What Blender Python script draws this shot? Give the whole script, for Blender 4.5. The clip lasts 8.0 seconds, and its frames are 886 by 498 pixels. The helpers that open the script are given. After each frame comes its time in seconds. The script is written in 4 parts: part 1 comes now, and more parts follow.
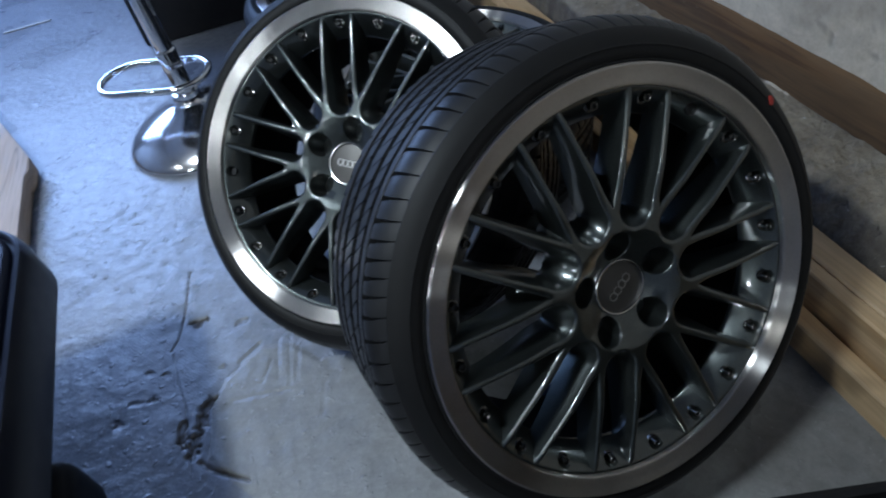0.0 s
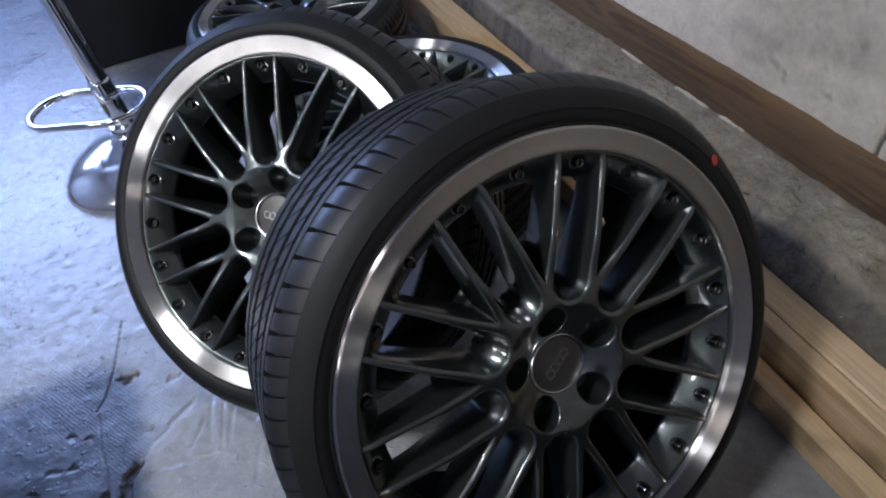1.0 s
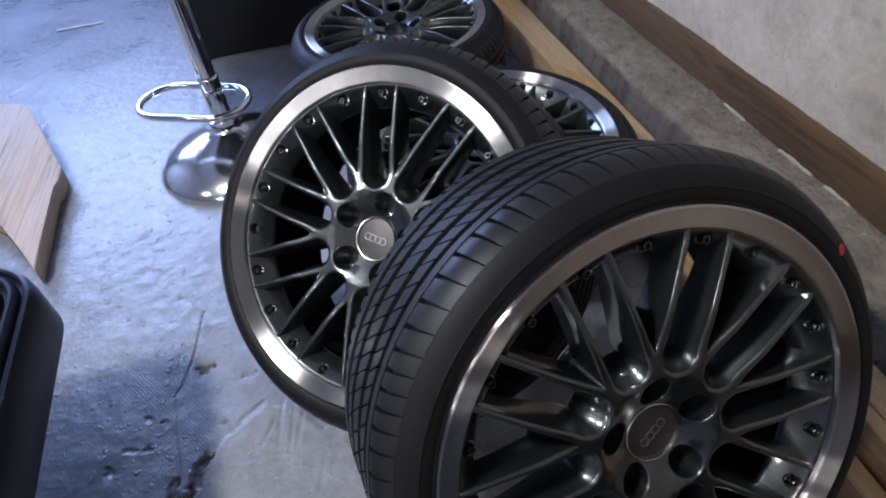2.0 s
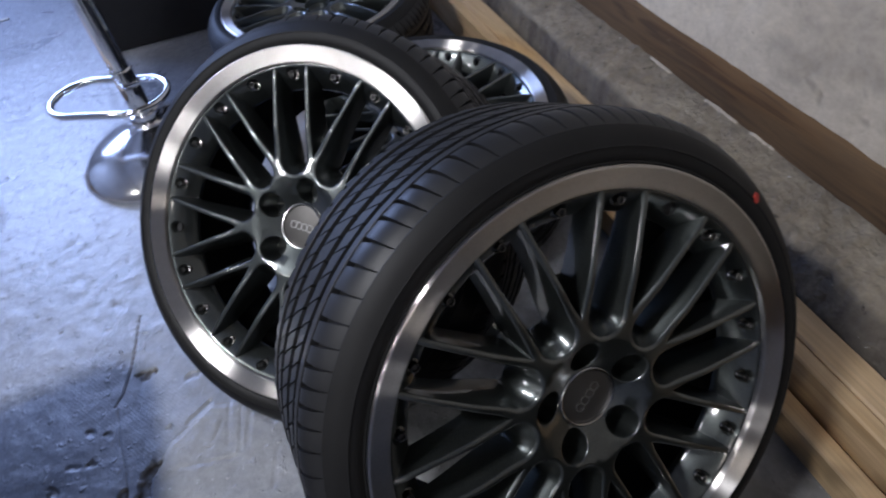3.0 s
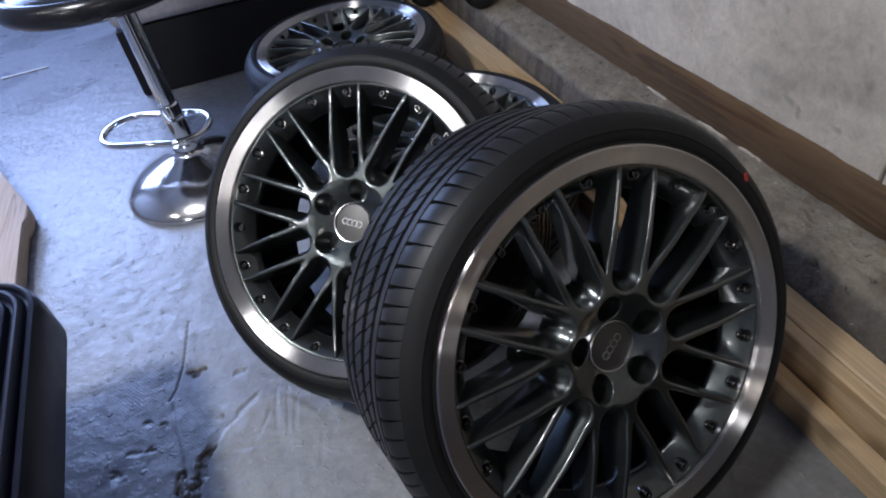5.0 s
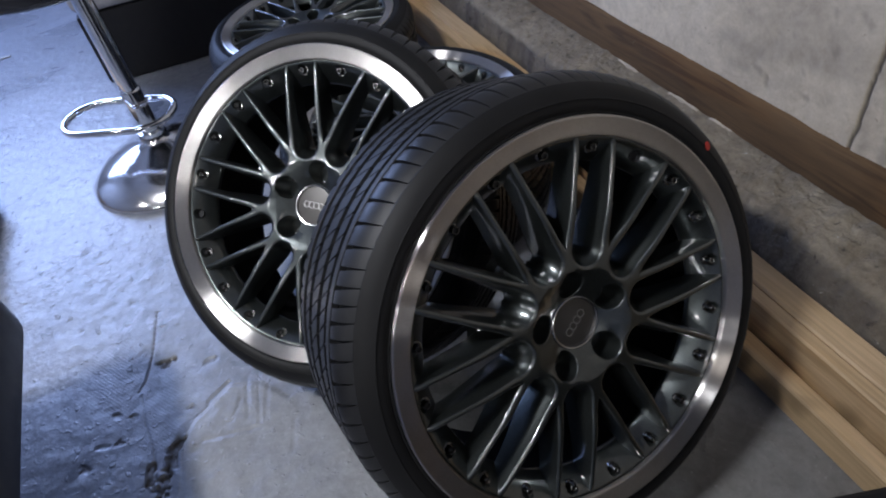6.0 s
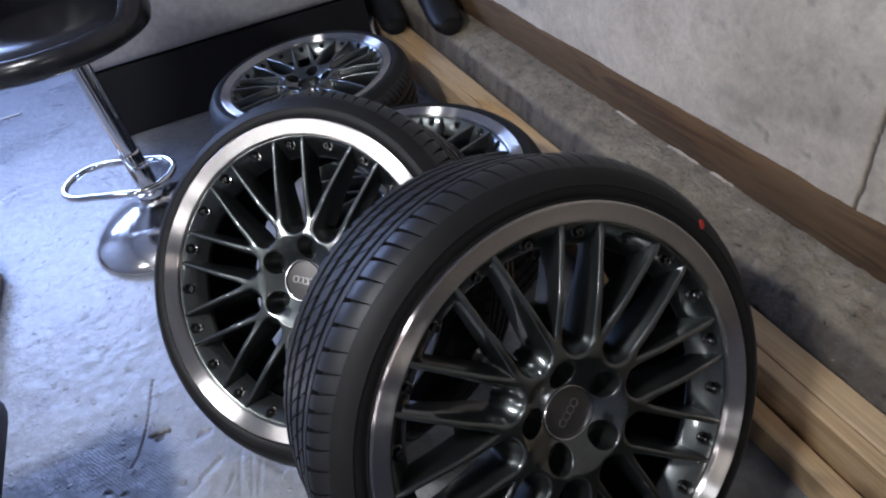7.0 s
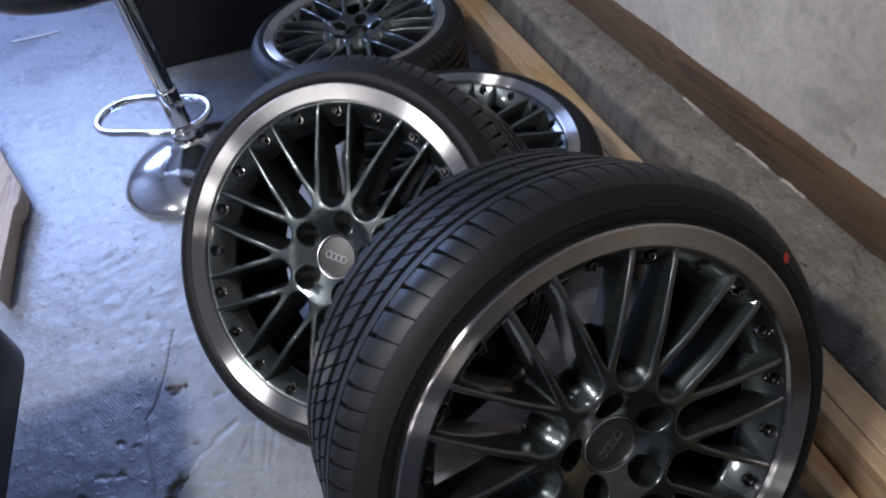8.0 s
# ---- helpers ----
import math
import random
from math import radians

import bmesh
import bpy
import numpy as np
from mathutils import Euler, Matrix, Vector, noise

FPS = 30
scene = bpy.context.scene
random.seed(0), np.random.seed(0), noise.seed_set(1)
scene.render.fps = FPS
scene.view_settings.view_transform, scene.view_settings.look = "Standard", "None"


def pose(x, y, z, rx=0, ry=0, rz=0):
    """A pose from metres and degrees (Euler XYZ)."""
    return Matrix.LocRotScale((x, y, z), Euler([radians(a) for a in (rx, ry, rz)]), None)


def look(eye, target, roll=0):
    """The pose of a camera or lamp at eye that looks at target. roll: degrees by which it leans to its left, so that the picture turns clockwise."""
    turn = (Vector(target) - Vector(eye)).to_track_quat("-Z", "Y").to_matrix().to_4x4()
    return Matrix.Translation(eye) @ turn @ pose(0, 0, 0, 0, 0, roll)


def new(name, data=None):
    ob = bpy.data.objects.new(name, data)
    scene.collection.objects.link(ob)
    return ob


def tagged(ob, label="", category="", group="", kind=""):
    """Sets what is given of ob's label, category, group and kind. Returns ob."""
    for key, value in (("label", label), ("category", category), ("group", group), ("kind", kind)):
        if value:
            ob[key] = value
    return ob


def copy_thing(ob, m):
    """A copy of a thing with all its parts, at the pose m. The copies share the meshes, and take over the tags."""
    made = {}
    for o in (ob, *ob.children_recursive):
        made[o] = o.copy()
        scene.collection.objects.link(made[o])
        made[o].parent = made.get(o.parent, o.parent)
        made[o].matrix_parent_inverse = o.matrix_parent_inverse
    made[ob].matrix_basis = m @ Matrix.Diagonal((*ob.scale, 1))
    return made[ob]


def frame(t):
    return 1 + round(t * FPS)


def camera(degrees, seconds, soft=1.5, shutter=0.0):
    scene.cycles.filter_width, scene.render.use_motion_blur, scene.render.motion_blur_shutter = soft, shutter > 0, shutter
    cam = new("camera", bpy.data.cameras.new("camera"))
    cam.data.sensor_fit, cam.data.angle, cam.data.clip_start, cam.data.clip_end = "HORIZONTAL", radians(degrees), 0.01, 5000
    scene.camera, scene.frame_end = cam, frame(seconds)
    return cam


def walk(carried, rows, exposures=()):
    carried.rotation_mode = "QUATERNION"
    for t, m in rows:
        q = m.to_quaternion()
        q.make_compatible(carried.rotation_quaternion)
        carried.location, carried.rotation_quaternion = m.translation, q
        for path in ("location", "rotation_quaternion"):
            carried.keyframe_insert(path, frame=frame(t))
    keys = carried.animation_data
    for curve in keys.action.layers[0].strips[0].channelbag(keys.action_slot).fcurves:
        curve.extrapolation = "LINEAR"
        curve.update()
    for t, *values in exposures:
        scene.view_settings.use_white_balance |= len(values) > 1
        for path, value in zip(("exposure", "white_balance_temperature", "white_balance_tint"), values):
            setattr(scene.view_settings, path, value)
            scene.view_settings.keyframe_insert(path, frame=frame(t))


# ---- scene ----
cam = camera(71.5, 8.0, soft=2.0, shutter=0.3)
PATH = [
    (0.0, -0.2792, -0.3619, 0.8839, 44.183, 8.219, -21.286),
    (0.5, -0.2071, -0.3108, 0.8546, 43.310, 7.819, -24.257),
    (1.0, -0.1892, -0.2977, 0.8810, 44.552, 7.403, -23.347),
    (1.5, -0.2321, -0.2755, 0.9228, 46.742, 5.572, -17.185),
    (1.7, -0.2465, -0.2686, 0.9277, 47.121, 5.070, -15.226),
    (2.8, -0.2183, -0.2347, 0.9117, 42.526, 5.705, -18.048),
    (3.0, -0.1995, -0.2528, 0.9134, 43.098, 6.298, -21.550),
    (3.5, -0.1871, -0.3059, 0.9318, 45.774, 9.648, -26.060),
    (4.0, -0.2481, -0.3476, 0.9296, 46.339, 8.816, -24.903),
    (4.2, -0.2766, -0.3548, 0.9258, 45.721, 7.529, -23.148),
    (5.3, -0.3072, -0.3719, 0.9449, 48.178, 6.505, -22.249),
    (5.5, -0.3031, -0.3720, 0.9381, 47.438, 6.589, -22.439),
    (6.0, -0.2703, -0.3745, 0.9215, 45.949, 7.091, -24.195),
    (6.5, -0.2316, -0.3678, 0.9151, 45.034, 8.150, -26.262),
    (7.0, -0.2081, -0.3310, 0.9493, 48.591, 8.915, -24.035),
    (7.5, -0.2097, -0.2835, 0.9604, 48.716, 7.869, -20.218),
    (8.0, -0.2057, -0.2426, 0.9504, 44.815, 5.912, -18.287),
]
walk(cam, [(t, pose(x, y, z, rx, ry, rz)) for t, x, y, z, rx, ry, rz in PATH],
     exposures=[(0.0, -0.32, 5850, 0), (0.5, -0.04, 6050, 5), (1.0, 0.08, 6350, 10), (1.7, 0.08, 6500, 10), (3.0, -0.02, 6500, 11), (4.2, 0.06, 6500, 11), (5.5, -0.10, 6450, 10), (7.0, 0.08, 6500, 11), (7.5, 0.10, 6500, 11), (8.0, -0.05, 6450, 11)])

# ---- light: a wide cold window at the far end and a lamp under the ceiling ----
world = bpy.data.worlds.new("world")
scene.world = world
world.use_nodes = True
wn = world.node_tree
sky = wn.nodes.new("ShaderNodeTexSky")
sky.sky_type = "NISHITA"
sky.sun_disc = False
sky.sun_elevation = radians(35)
sky.sun_rotation = radians(200)
wn.links.new(sky.outputs[0], wn.nodes["Background"].inputs[0])
wn.nodes["Background"].inputs[1].default_value = 0.08


def area_light(name, m, sx, sy, watts, color):
    lamp = bpy.data.lights.new(name, "AREA")
    lamp.shape, lamp.size, lamp.size_y = "RECTANGLE", sx, sy
    lamp.energy, lamp.color = watts, color
    ob = new(name, lamp)
    ob.matrix_world = m
    return ob


# None of these sources is in view; inferred from reflections and a cast shadow.
area_light("window_light", look((-1.52, 3.26, 1.32), (-0.80, 0.9, 0.1)), 1.44, 0.95, 80, (0.38, 0.53, 1.0))
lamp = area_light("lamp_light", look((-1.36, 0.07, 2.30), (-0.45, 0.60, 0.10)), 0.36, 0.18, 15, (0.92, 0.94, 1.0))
lamp.data.spread = radians(100)  # beam narrowed to dim the right side; no lampshade is built
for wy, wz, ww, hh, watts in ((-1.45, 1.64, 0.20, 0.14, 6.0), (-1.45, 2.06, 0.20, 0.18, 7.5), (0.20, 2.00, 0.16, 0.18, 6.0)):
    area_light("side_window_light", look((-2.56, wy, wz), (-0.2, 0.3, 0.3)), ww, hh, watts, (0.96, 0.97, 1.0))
area_light("back_window_light", look((-0.50, -2.46, 1.95), (0.0, 0.0, 0.3)), 0.46, 0.26, 5, (1.0, 0.94, 0.88))


# ---- materials ----
def material(name, rough=0.5, metal=0.0, color=(0.5, 0.5, 0.5)):
    m = bpy.data.materials.new(name)
    m.use_nodes = True
    b = m.node_tree.nodes["Principled BSDF"]
    b.inputs["Base Color"].default_value = (*color, 1)
    b.inputs["Roughness"].default_value = rough
    b.inputs["Metallic"].default_value = metal
    return m, m.node_tree.nodes, m.node_tree.links, b


def coords(n, l, scale=(1, 1, 1), space="Object"):
    tc = n.new("ShaderNodeTexCoord")
    mp = n.new("ShaderNodeMapping")
    mp.inputs["Scale"].default_value = scale
    l.new(tc.outputs[space], mp.inputs[0])
    return mp.outputs[0]


def noise_tex(n, l, vec, scale, detail=6, rough=0.55, dist=0.0):
    t = n.new("ShaderNodeTexNoise")
    t.inputs["Scale"].default_value = scale
    t.inputs["Detail"].default_value = detail
    t.inputs["Roughness"].default_value = rough
    t.inputs["Distortion"].default_value = dist
    l.new(vec, t.inputs["Vector"])
    return t.outputs["Fac"]


def ramp(n, l, fac, stops):
    r = n.new("ShaderNodeValToRGB")
    e = r.color_ramp.elements
    while len(e) < len(stops):
        e.new(0.5)
    for k, (p, c) in enumerate(stops):
        e[k].position = p
        e[k].color = (*c, 1) if len(c) == 3 else c
    l.new(fac, r.inputs[0])
    return r.outputs[0]


def mix(n, l, a, b, fac, kind="MIX"):
    m = n.new("ShaderNodeMix")
    m.data_type, m.blend_type = "RGBA", kind
    for k, v in ((6, a), (7, b), (0, fac)):
        if hasattr(v, "node"):
            l.new(v, m.inputs[k])
        elif k == 0:
            m.inputs[k].default_value = v
        else:
            m.inputs[k].default_value = (*v, 1)
    return m.outputs[2]


def bump(n, l, b, fac, strength, distance=0.002, under=None):
    k = n.new("ShaderNodeBump")
    k.inputs["Strength"].default_value = strength
    k.inputs["Distance"].default_value = distance
    l.new(fac, k.inputs["Height"])
    if under is not None:
        l.new(under, k.inputs["Normal"])
    l.new(k.outputs[0], b.inputs["Normal"])
    return k.outputs[0]


def grey(v):
    return (v, v, v)


def rough_range(n, l, b, fac, lo, hi):
    m = n.new("ShaderNodeMapRange")
    m.inputs["To Min"].default_value, m.inputs["To Max"].default_value = lo, hi
    l.new(fac, m.inputs[0])
    l.new(m.outputs[0], b.inputs["Roughness"])


def concrete(name, dark, light, spot, scale=1.0, rough=(0.55, 0.85), dirt_and_shade=False, worn=None):
    m, n, l, b = material(name)
    v = coords(n, l)
    big = noise_tex(n, l, v, 3.2 * scale, 7, 0.62, 0.4)
    fine = noise_tex(n, l, v, 60 * scale, 8, 0.7)
    spots = noise_tex(n, l, v, 22 * scale, 6, 0.68, 0.1)
    c = ramp(n, l, big, [(0.32, dark), (0.68, light)])
    c = mix(n, l, c, ramp(n, l, fine, [(0.3, grey(0.72)), (0.7, grey(1.12))]), 0.6, "MULTIPLY")
    c = mix(n, l, c, spot, ramp(n, l, spots, [(0.64, grey(0)), (0.76, grey(0.55))]))
    if dirt_and_shade:
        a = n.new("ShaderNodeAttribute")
        a.attribute_name = "dirt_and_shade"
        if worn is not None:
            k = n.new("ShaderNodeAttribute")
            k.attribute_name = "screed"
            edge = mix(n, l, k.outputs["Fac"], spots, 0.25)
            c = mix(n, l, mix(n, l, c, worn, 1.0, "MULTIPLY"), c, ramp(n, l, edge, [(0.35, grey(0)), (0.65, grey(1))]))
        # The attribute carries real grime and painted floor shade; both take this brown.
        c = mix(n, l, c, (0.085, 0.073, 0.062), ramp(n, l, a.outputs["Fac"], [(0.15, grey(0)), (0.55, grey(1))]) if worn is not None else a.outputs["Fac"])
    l.new(c, b.inputs["Base Color"])
    rough_range(n, l, b, big, *rough)
    u = bump(n, l, b, fine, 0.7, 0.0012 if worn is not None else 0.0015)
    if worn is not None:
        flecks = noise_tex(n, l, v, 120, 4, 0.6, 0.3)
        stains = noise_tex(n, l, v, 34, 6, 0.7, 0.6)
        c = mix(n, l, c, ramp(n, l, stains, [(0.36, grey(0.84)), (0.5, grey(1.0)), (0.66, grey(1.10))]), 0.8, "MULTIPLY")
        c = mix(n, l, c, (0.50, 0.51, 0.53), ramp(n, l, flecks, [(0.66, grey(0)), (0.74, grey(0.6))]))
        l.new(c, b.inputs["Base Color"])
        # woven imprint: two crossing waves bent by noise, fading where the attribute fades
        weave = []
        for turn in (62, -34):
            w = n.new("ShaderNodeTexWave")
            w.inputs["Scale"].default_value = 1.0
            w.inputs["Distortion"].default_value = 4.0
            w.inputs["Detail"].default_value = 3.0
            w.inputs["Detail Scale"].default_value = 0.6
            mp = n.new("ShaderNodeMapping")
            mp.inputs["Rotation"].default_value = (0, 0, radians(turn))
            mp.inputs["Scale"].default_value = (58, 58, 58)
            l.new(v, mp.inputs[0])
            l.new(mp.outputs[0], w.inputs["Vector"])
            weave.append(w.outputs["Fac"])
        r = n.new("ShaderNodeAttribute")
        r.attribute_name = "ripple"
        k = n.new("ShaderNodeMath")
        k.operation = "MULTIPLY"
        broken = mix(n, l, mix(n, l, weave[0], weave[1], 0.5), noise_tex(n, l, v, 150, 2, 0.5), 0.45)
        l.new(broken, k.inputs[0])
        l.new(r.outputs["Fac"], k.inputs[1])
        u = bump(n, l, b, k.outputs[0], 0.55, 0.0014, u)
        lumps = noise_tex(n, l, v, 20, 7, 0.62)
        u = bump(n, l, b, lumps, 1.0, 0.0042, u)
        grit = noise_tex(n, l, v, 70, 2, 0.5)
        u = bump(n, l, b, ramp(n, l, grit, [(0.62, grey(0)), (0.80, grey(1))]), 1.0, 0.002, u)
    if name == "wall_plaster":
        # brushed lime: clouds, small dark specks and scuffs
        clouds = noise_tex(n, l, v, 11, 8, 0.72, 0.8)
        c = mix(n, l, c, ramp(n, l, clouds, [(0.34, (0.82, 0.81, 0.80)), (0.52, grey(1.0)), (0.68, (1.12, 1.12, 1.10))]), 0.85, "MULTIPLY")
        specks = noise_tex(n, l, v, 85, 3, 0.6, 0.5)
        c = mix(n, l, c, (0.13, 0.105, 0.08), ramp(n, l, specks, [(0.69, grey(0)), (0.75, grey(0.7))]))
        l.new(c, b.inputs["Base Color"])
        u = bump(n, l, b, clouds, 0.6, 0.004, u)
    if name == "kerb_concrete":
        chips = noise_tex(n, l, v, 70, 3, 0.5, 0.4)
        l.new(mix(n, l, c, (0.62, 0.59, 0.54), ramp(n, l, chips, [(0.72, grey(0)), (0.77, grey(0.7))])), b.inputs["Base Color"])
        u = bump(n, l, b, chips, 0.8, 0.008, u)
        lump = noise_tex(n, l, v, 34, 7, 0.7, 0.2)
        u = bump(n, l, b, lump, 0.9, 0.012, u)
        pits = noise_tex(n, l, v, 46, 3, 0.55, 0.5)
        shade = ramp(n, l, pits, [(0.27, grey(0.30)), (0.36, grey(1.0))])
        tone = ramp(n, l, lump, [(0.36, (0.80, 0.78, 0.76)), (0.60, (1.10, 1.09, 1.06))])
        now = b.inputs["Base Color"].links[0].from_socket
        l.new(mix(n, l, mix(n, l, now, shade, 1.0, "MULTIPLY"), tone, 1.0, "MULTIPLY"), b.inputs["Base Color"])
    bump(n, l, b, spots, 0.2 if worn else 0.35, 0.003, u)
    return m


def wood(name, light, dark, knot=0.5, axis=1, rough=0.6, grain=1.0, dust=None):
    m, n, l, b = material(name, rough)
    s = [14.0, 14.0, 14.0]
    s[axis] = 0.9
    v = coords(n, l, s)
    rings = noise_tex(n, l, v, 3.0 * grain, 4, 0.5, 1.6)
    fibre = noise_tex(n, l, coords(n, l, [90 if k != axis else 3 for k in range(3)]), 2.0, 4, 0.6)
    knots = noise_tex(n, l, coords(n, l, [7 if k != axis else 5 for k in range(3)]), 1.2, 2, 0.4)
    c = ramp(n, l, rings, [(0.34, dark), (0.5, light), (0.66, tuple(0.5 * (p + q) for p, q in zip(light, dark)))])
    c = mix(n, l, c, ramp(n, l, fibre, [(0.3, grey(0.7)), (0.7, grey(1.08))]), 0.6, "MULTIPLY")
    c = mix(n, l, c, tuple(0.45 * p for p in dark), ramp(n, l, knots, [(0.66, grey(0)), (0.74, grey(knot))]))
    tone = noise_tex(n, l, coords(n, l, [9 if k != axis else 2.2 for k in range(3)]), 1.0, 3, 0.5)
    c = mix(n, l, c, ramp(n, l, tone, [(0.36, (1.05, 0.93, 0.74)), (0.5, (1.0, 1.0, 1.0)), (0.64, (1.05, 1.06, 1.12))]), 1.0, "MULTIPLY")
    if dust:
        film = noise_tex(n, l, coords(n, l, [16 if k != axis else 2.4 for k in range(3)]), 1.0, 6, 0.66, 0.4)
        c = mix(n, l, c, dust, ramp(n, l, film, [(0.48, grey(0)), (0.74, grey(0.40))]))
        specks = noise_tex(n, l, coords(n, l), 55, 3, 0.6)
        c = mix(n, l, c, (0.36, 0.31, 0.24), ramp(n, l, specks, [(0.74, grey(0)), (0.79, grey(0.5))]))
    else:
        check = noise_tex(n, l, coords(n, l, [22 if k != axis else 0.7 for k in range(3)]), 1.0, 2, 0.5, 0.3)
        c = mix(n, l, c, tuple(0.3 * p for p in dark), ramp(n, l, check, [(0.620, grey(0)), (0.626, grey(0.7)), (0.634, grey(0))]))
    info = n.new("ShaderNodeObjectInfo")
    c = mix(n, l, c, ramp(n, l, info.outputs["Random"], [(0, (0.86, 0.8, 0.74)), (1, (1.06, 1.0, 0.94))]), 1.0, "MULTIPLY")
    l.new(c, b.inputs["Base Color"])
    bump(n, l, b, fibre, 0.25, 0.001)
    return m


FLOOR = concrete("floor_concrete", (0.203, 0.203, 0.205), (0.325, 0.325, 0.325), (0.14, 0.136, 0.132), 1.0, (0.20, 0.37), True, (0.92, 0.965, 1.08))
KERB = concrete("kerb_concrete", (0.18, 0.147, 0.106), (0.35, 0.300, 0.222), (0.46, 0.43, 0.38), 1.9, (0.8, 0.95), True)
PLASTER = concrete("wall_plaster", (0.46, 0.39, 0.295), (0.64, 0.555, 0.43), (0.36, 0.31, 0.25), 1.3, (0.8, 0.95), True)
PAINTED = concrete("room_plaster", (0.36, 0.35, 0.34), (0.46, 0.45, 0.44), (0.30, 0.29, 0.28), 0.8, (0.8, 0.95))
PINE = wood("pine", (0.57, 0.43, 0.26), (0.44, 0.315, 0.175), 0.7)
OLD_WOOD = wood("old_wood", (0.118, 0.071, 0.030), (0.066, 0.038, 0.016), 0.4, 1, 0.9, dust=(0.165, 0.110, 0.056))
PLY = wood("plywood", (0.60, 0.50, 0.41), (0.50, 0.40, 0.31), 0.1, 1, 0.65)


def make_rubber(name, dark, light, rough, gloss):
    m, n, l, b = material(name, 0.55)
    v = coords(n, l)
    f = noise_tex(n, l, v, 190, 4, 0.6)
    g = noise_tex(n, l, v, 9, 6, 0.65, 0.5)
    c = ramp(n, l, g, [(0.3, dark), (0.72, light)])
    l.new(c, b.inputs["Base Color"])
    rough_range(n, l, b, g, *rough)
    b.inputs["Specular IOR Level"].default_value = gloss
    bump(n, l, b, f, 0.12, 0.0006)
    return m


def make_polished():
    m, n, l, b = material("polished_lip", 0.2, 1.0, (0.70, 0.665, 0.635))
    tc = n.new("ShaderNodeTexCoord")
    cut = n.new("ShaderNodeVectorMath")
    cut.operation = "MULTIPLY"
    cut.inputs[1].default_value = (1, 1, 0)
    l.new(tc.outputs["Object"], cut.inputs[0])
    sq = n.new("ShaderNodeVectorMath")
    sq.operation = "LENGTH"
    l.new(cut.outputs[0], sq.inputs[0])
    t = n.new("ShaderNodeTexNoise")
    t.noise_dimensions = "1D"
    t.inputs["Scale"].default_value = 2600
    t.inputs["Detail"].default_value = 3
    l.new(sq.outputs["Value"], t.inputs["W"])
    smear = noise_tex(n, l, tc.outputs["Object"], 14, 5, 0.6)
    g = n.new("ShaderNodeBsdfAnisotropic")
    g.distribution = "GGX"
    g.inputs["Roughness"].default_value = 0.28
    g.inputs["Anisotropy"].default_value = 0.80
    grain = noise_tex(n, l, coords(n, l), 420, 2, 0.5)
    tint = mix(n, l, (0.60, 0.575, 0.55), (0.75, 0.72, 0.69), grain)
    l.new(mix(n, l, tint, ramp(n, l, smear, [(0.35, grey(0.84)), (0.65, grey(1.0))]), 1.0, "MULTIPLY"), g.inputs["Color"])
    k = n.new("ShaderNodeBump")
    k.inputs["Strength"].default_value, k.inputs["Distance"].default_value = 0.06, 0.0003
    l.new(t.outputs["Fac"], k.inputs["Height"])
    l.new(k.outputs[0], g.inputs["Normal"])
    tan = n.new("ShaderNodeTangent")
    tan.direction_type, tan.axis = "RADIAL", "Z"
    l.new(tan.outputs[0], g.inputs["Tangent"])
    l.new(g.outputs[0], n["Material Output"].inputs["Surface"])
    n.remove(b)
    return m


def make_paint(name, color, rough, coat, metal=0.0):
    m, n, l, b = material(name, rough, metal, color)
    v = coords(n, l)
    flake = noise_tex(n, l, v, 900, 2, 0.5)
    dust = noise_tex(n, l, v, 18, 6, 0.6)
    c = mix(n, l, color, tuple(1.35 * x for x in color), ramp(n, l, flake, [(0.42, grey(0)), (0.62, grey(1))]))
    c = mix(n, l, c, (0.16, 0.155, 0.15), ramp(n, l, dust, [(0.6, grey(0)), (0.95, grey(0.08))]))
    l.new(c, b.inputs["Base Color"])
    rough_range(n, l, b, dust, rough * 0.8, rough * 1.3)
    b.inputs["Coat Weight"].default_value = coat
    b.inputs["Coat Roughness"].default_value = 0.075
    b.inputs["Coat IOR"].default_value = 1.65
    return m


def make_plain(name, color, rough, metal=0.0, scale=60, vary=0.25, bumps=0.15):
    m, n, l, b = material(name, rough, metal, color)
    v = coords(n, l)
    f = noise_tex(n, l, v, scale, 5, 0.6)
    g = noise_tex(n, l, v, scale / 9, 4, 0.6)
    c = ramp(n, l, g, [(0.3, tuple(x * (1 - vary) for x in color)), (0.7, tuple(min(1, x * (1 + vary)) for x in color))])
    l.new(c, b.inputs["Base Color"])
    rough_range(n, l, b, g, max(0.03, rough * 0.8), min(1, rough * 1.25))
    bump(n, l, b, f, bumps, 0.0008)
    return m


RUBBER = make_rubber("tyre_rubber", (0.0060, 0.0060, 0.0064), (0.0125, 0.0122, 0.0122), (0.44, 0.64), 0.20)
TREAD = make_rubber("worn_tread_rubber", (0.011, 0.011, 0.012), (0.022, 0.022, 0.023), (0.36, 0.52), 0.28)
POLISHED = make_polished()
ANTHRACITE = make_paint("anthracite_paint", (0.067, 0.075, 0.073), 0.31, 1.0, 0.9)
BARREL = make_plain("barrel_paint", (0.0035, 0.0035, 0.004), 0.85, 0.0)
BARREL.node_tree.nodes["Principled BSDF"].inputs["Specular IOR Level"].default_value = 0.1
BOLT_STEEL = make_plain("bolt_steel", (0.17, 0.166, 0.16), 0.22, 1.0, 300, 0.15, 0.05)
# Near-black colour stands in for the shade inside sockets and the bolt hole.
HOLE_SHADE = make_plain("recess_shade", (0.008, 0.008, 0.009), 0.7)
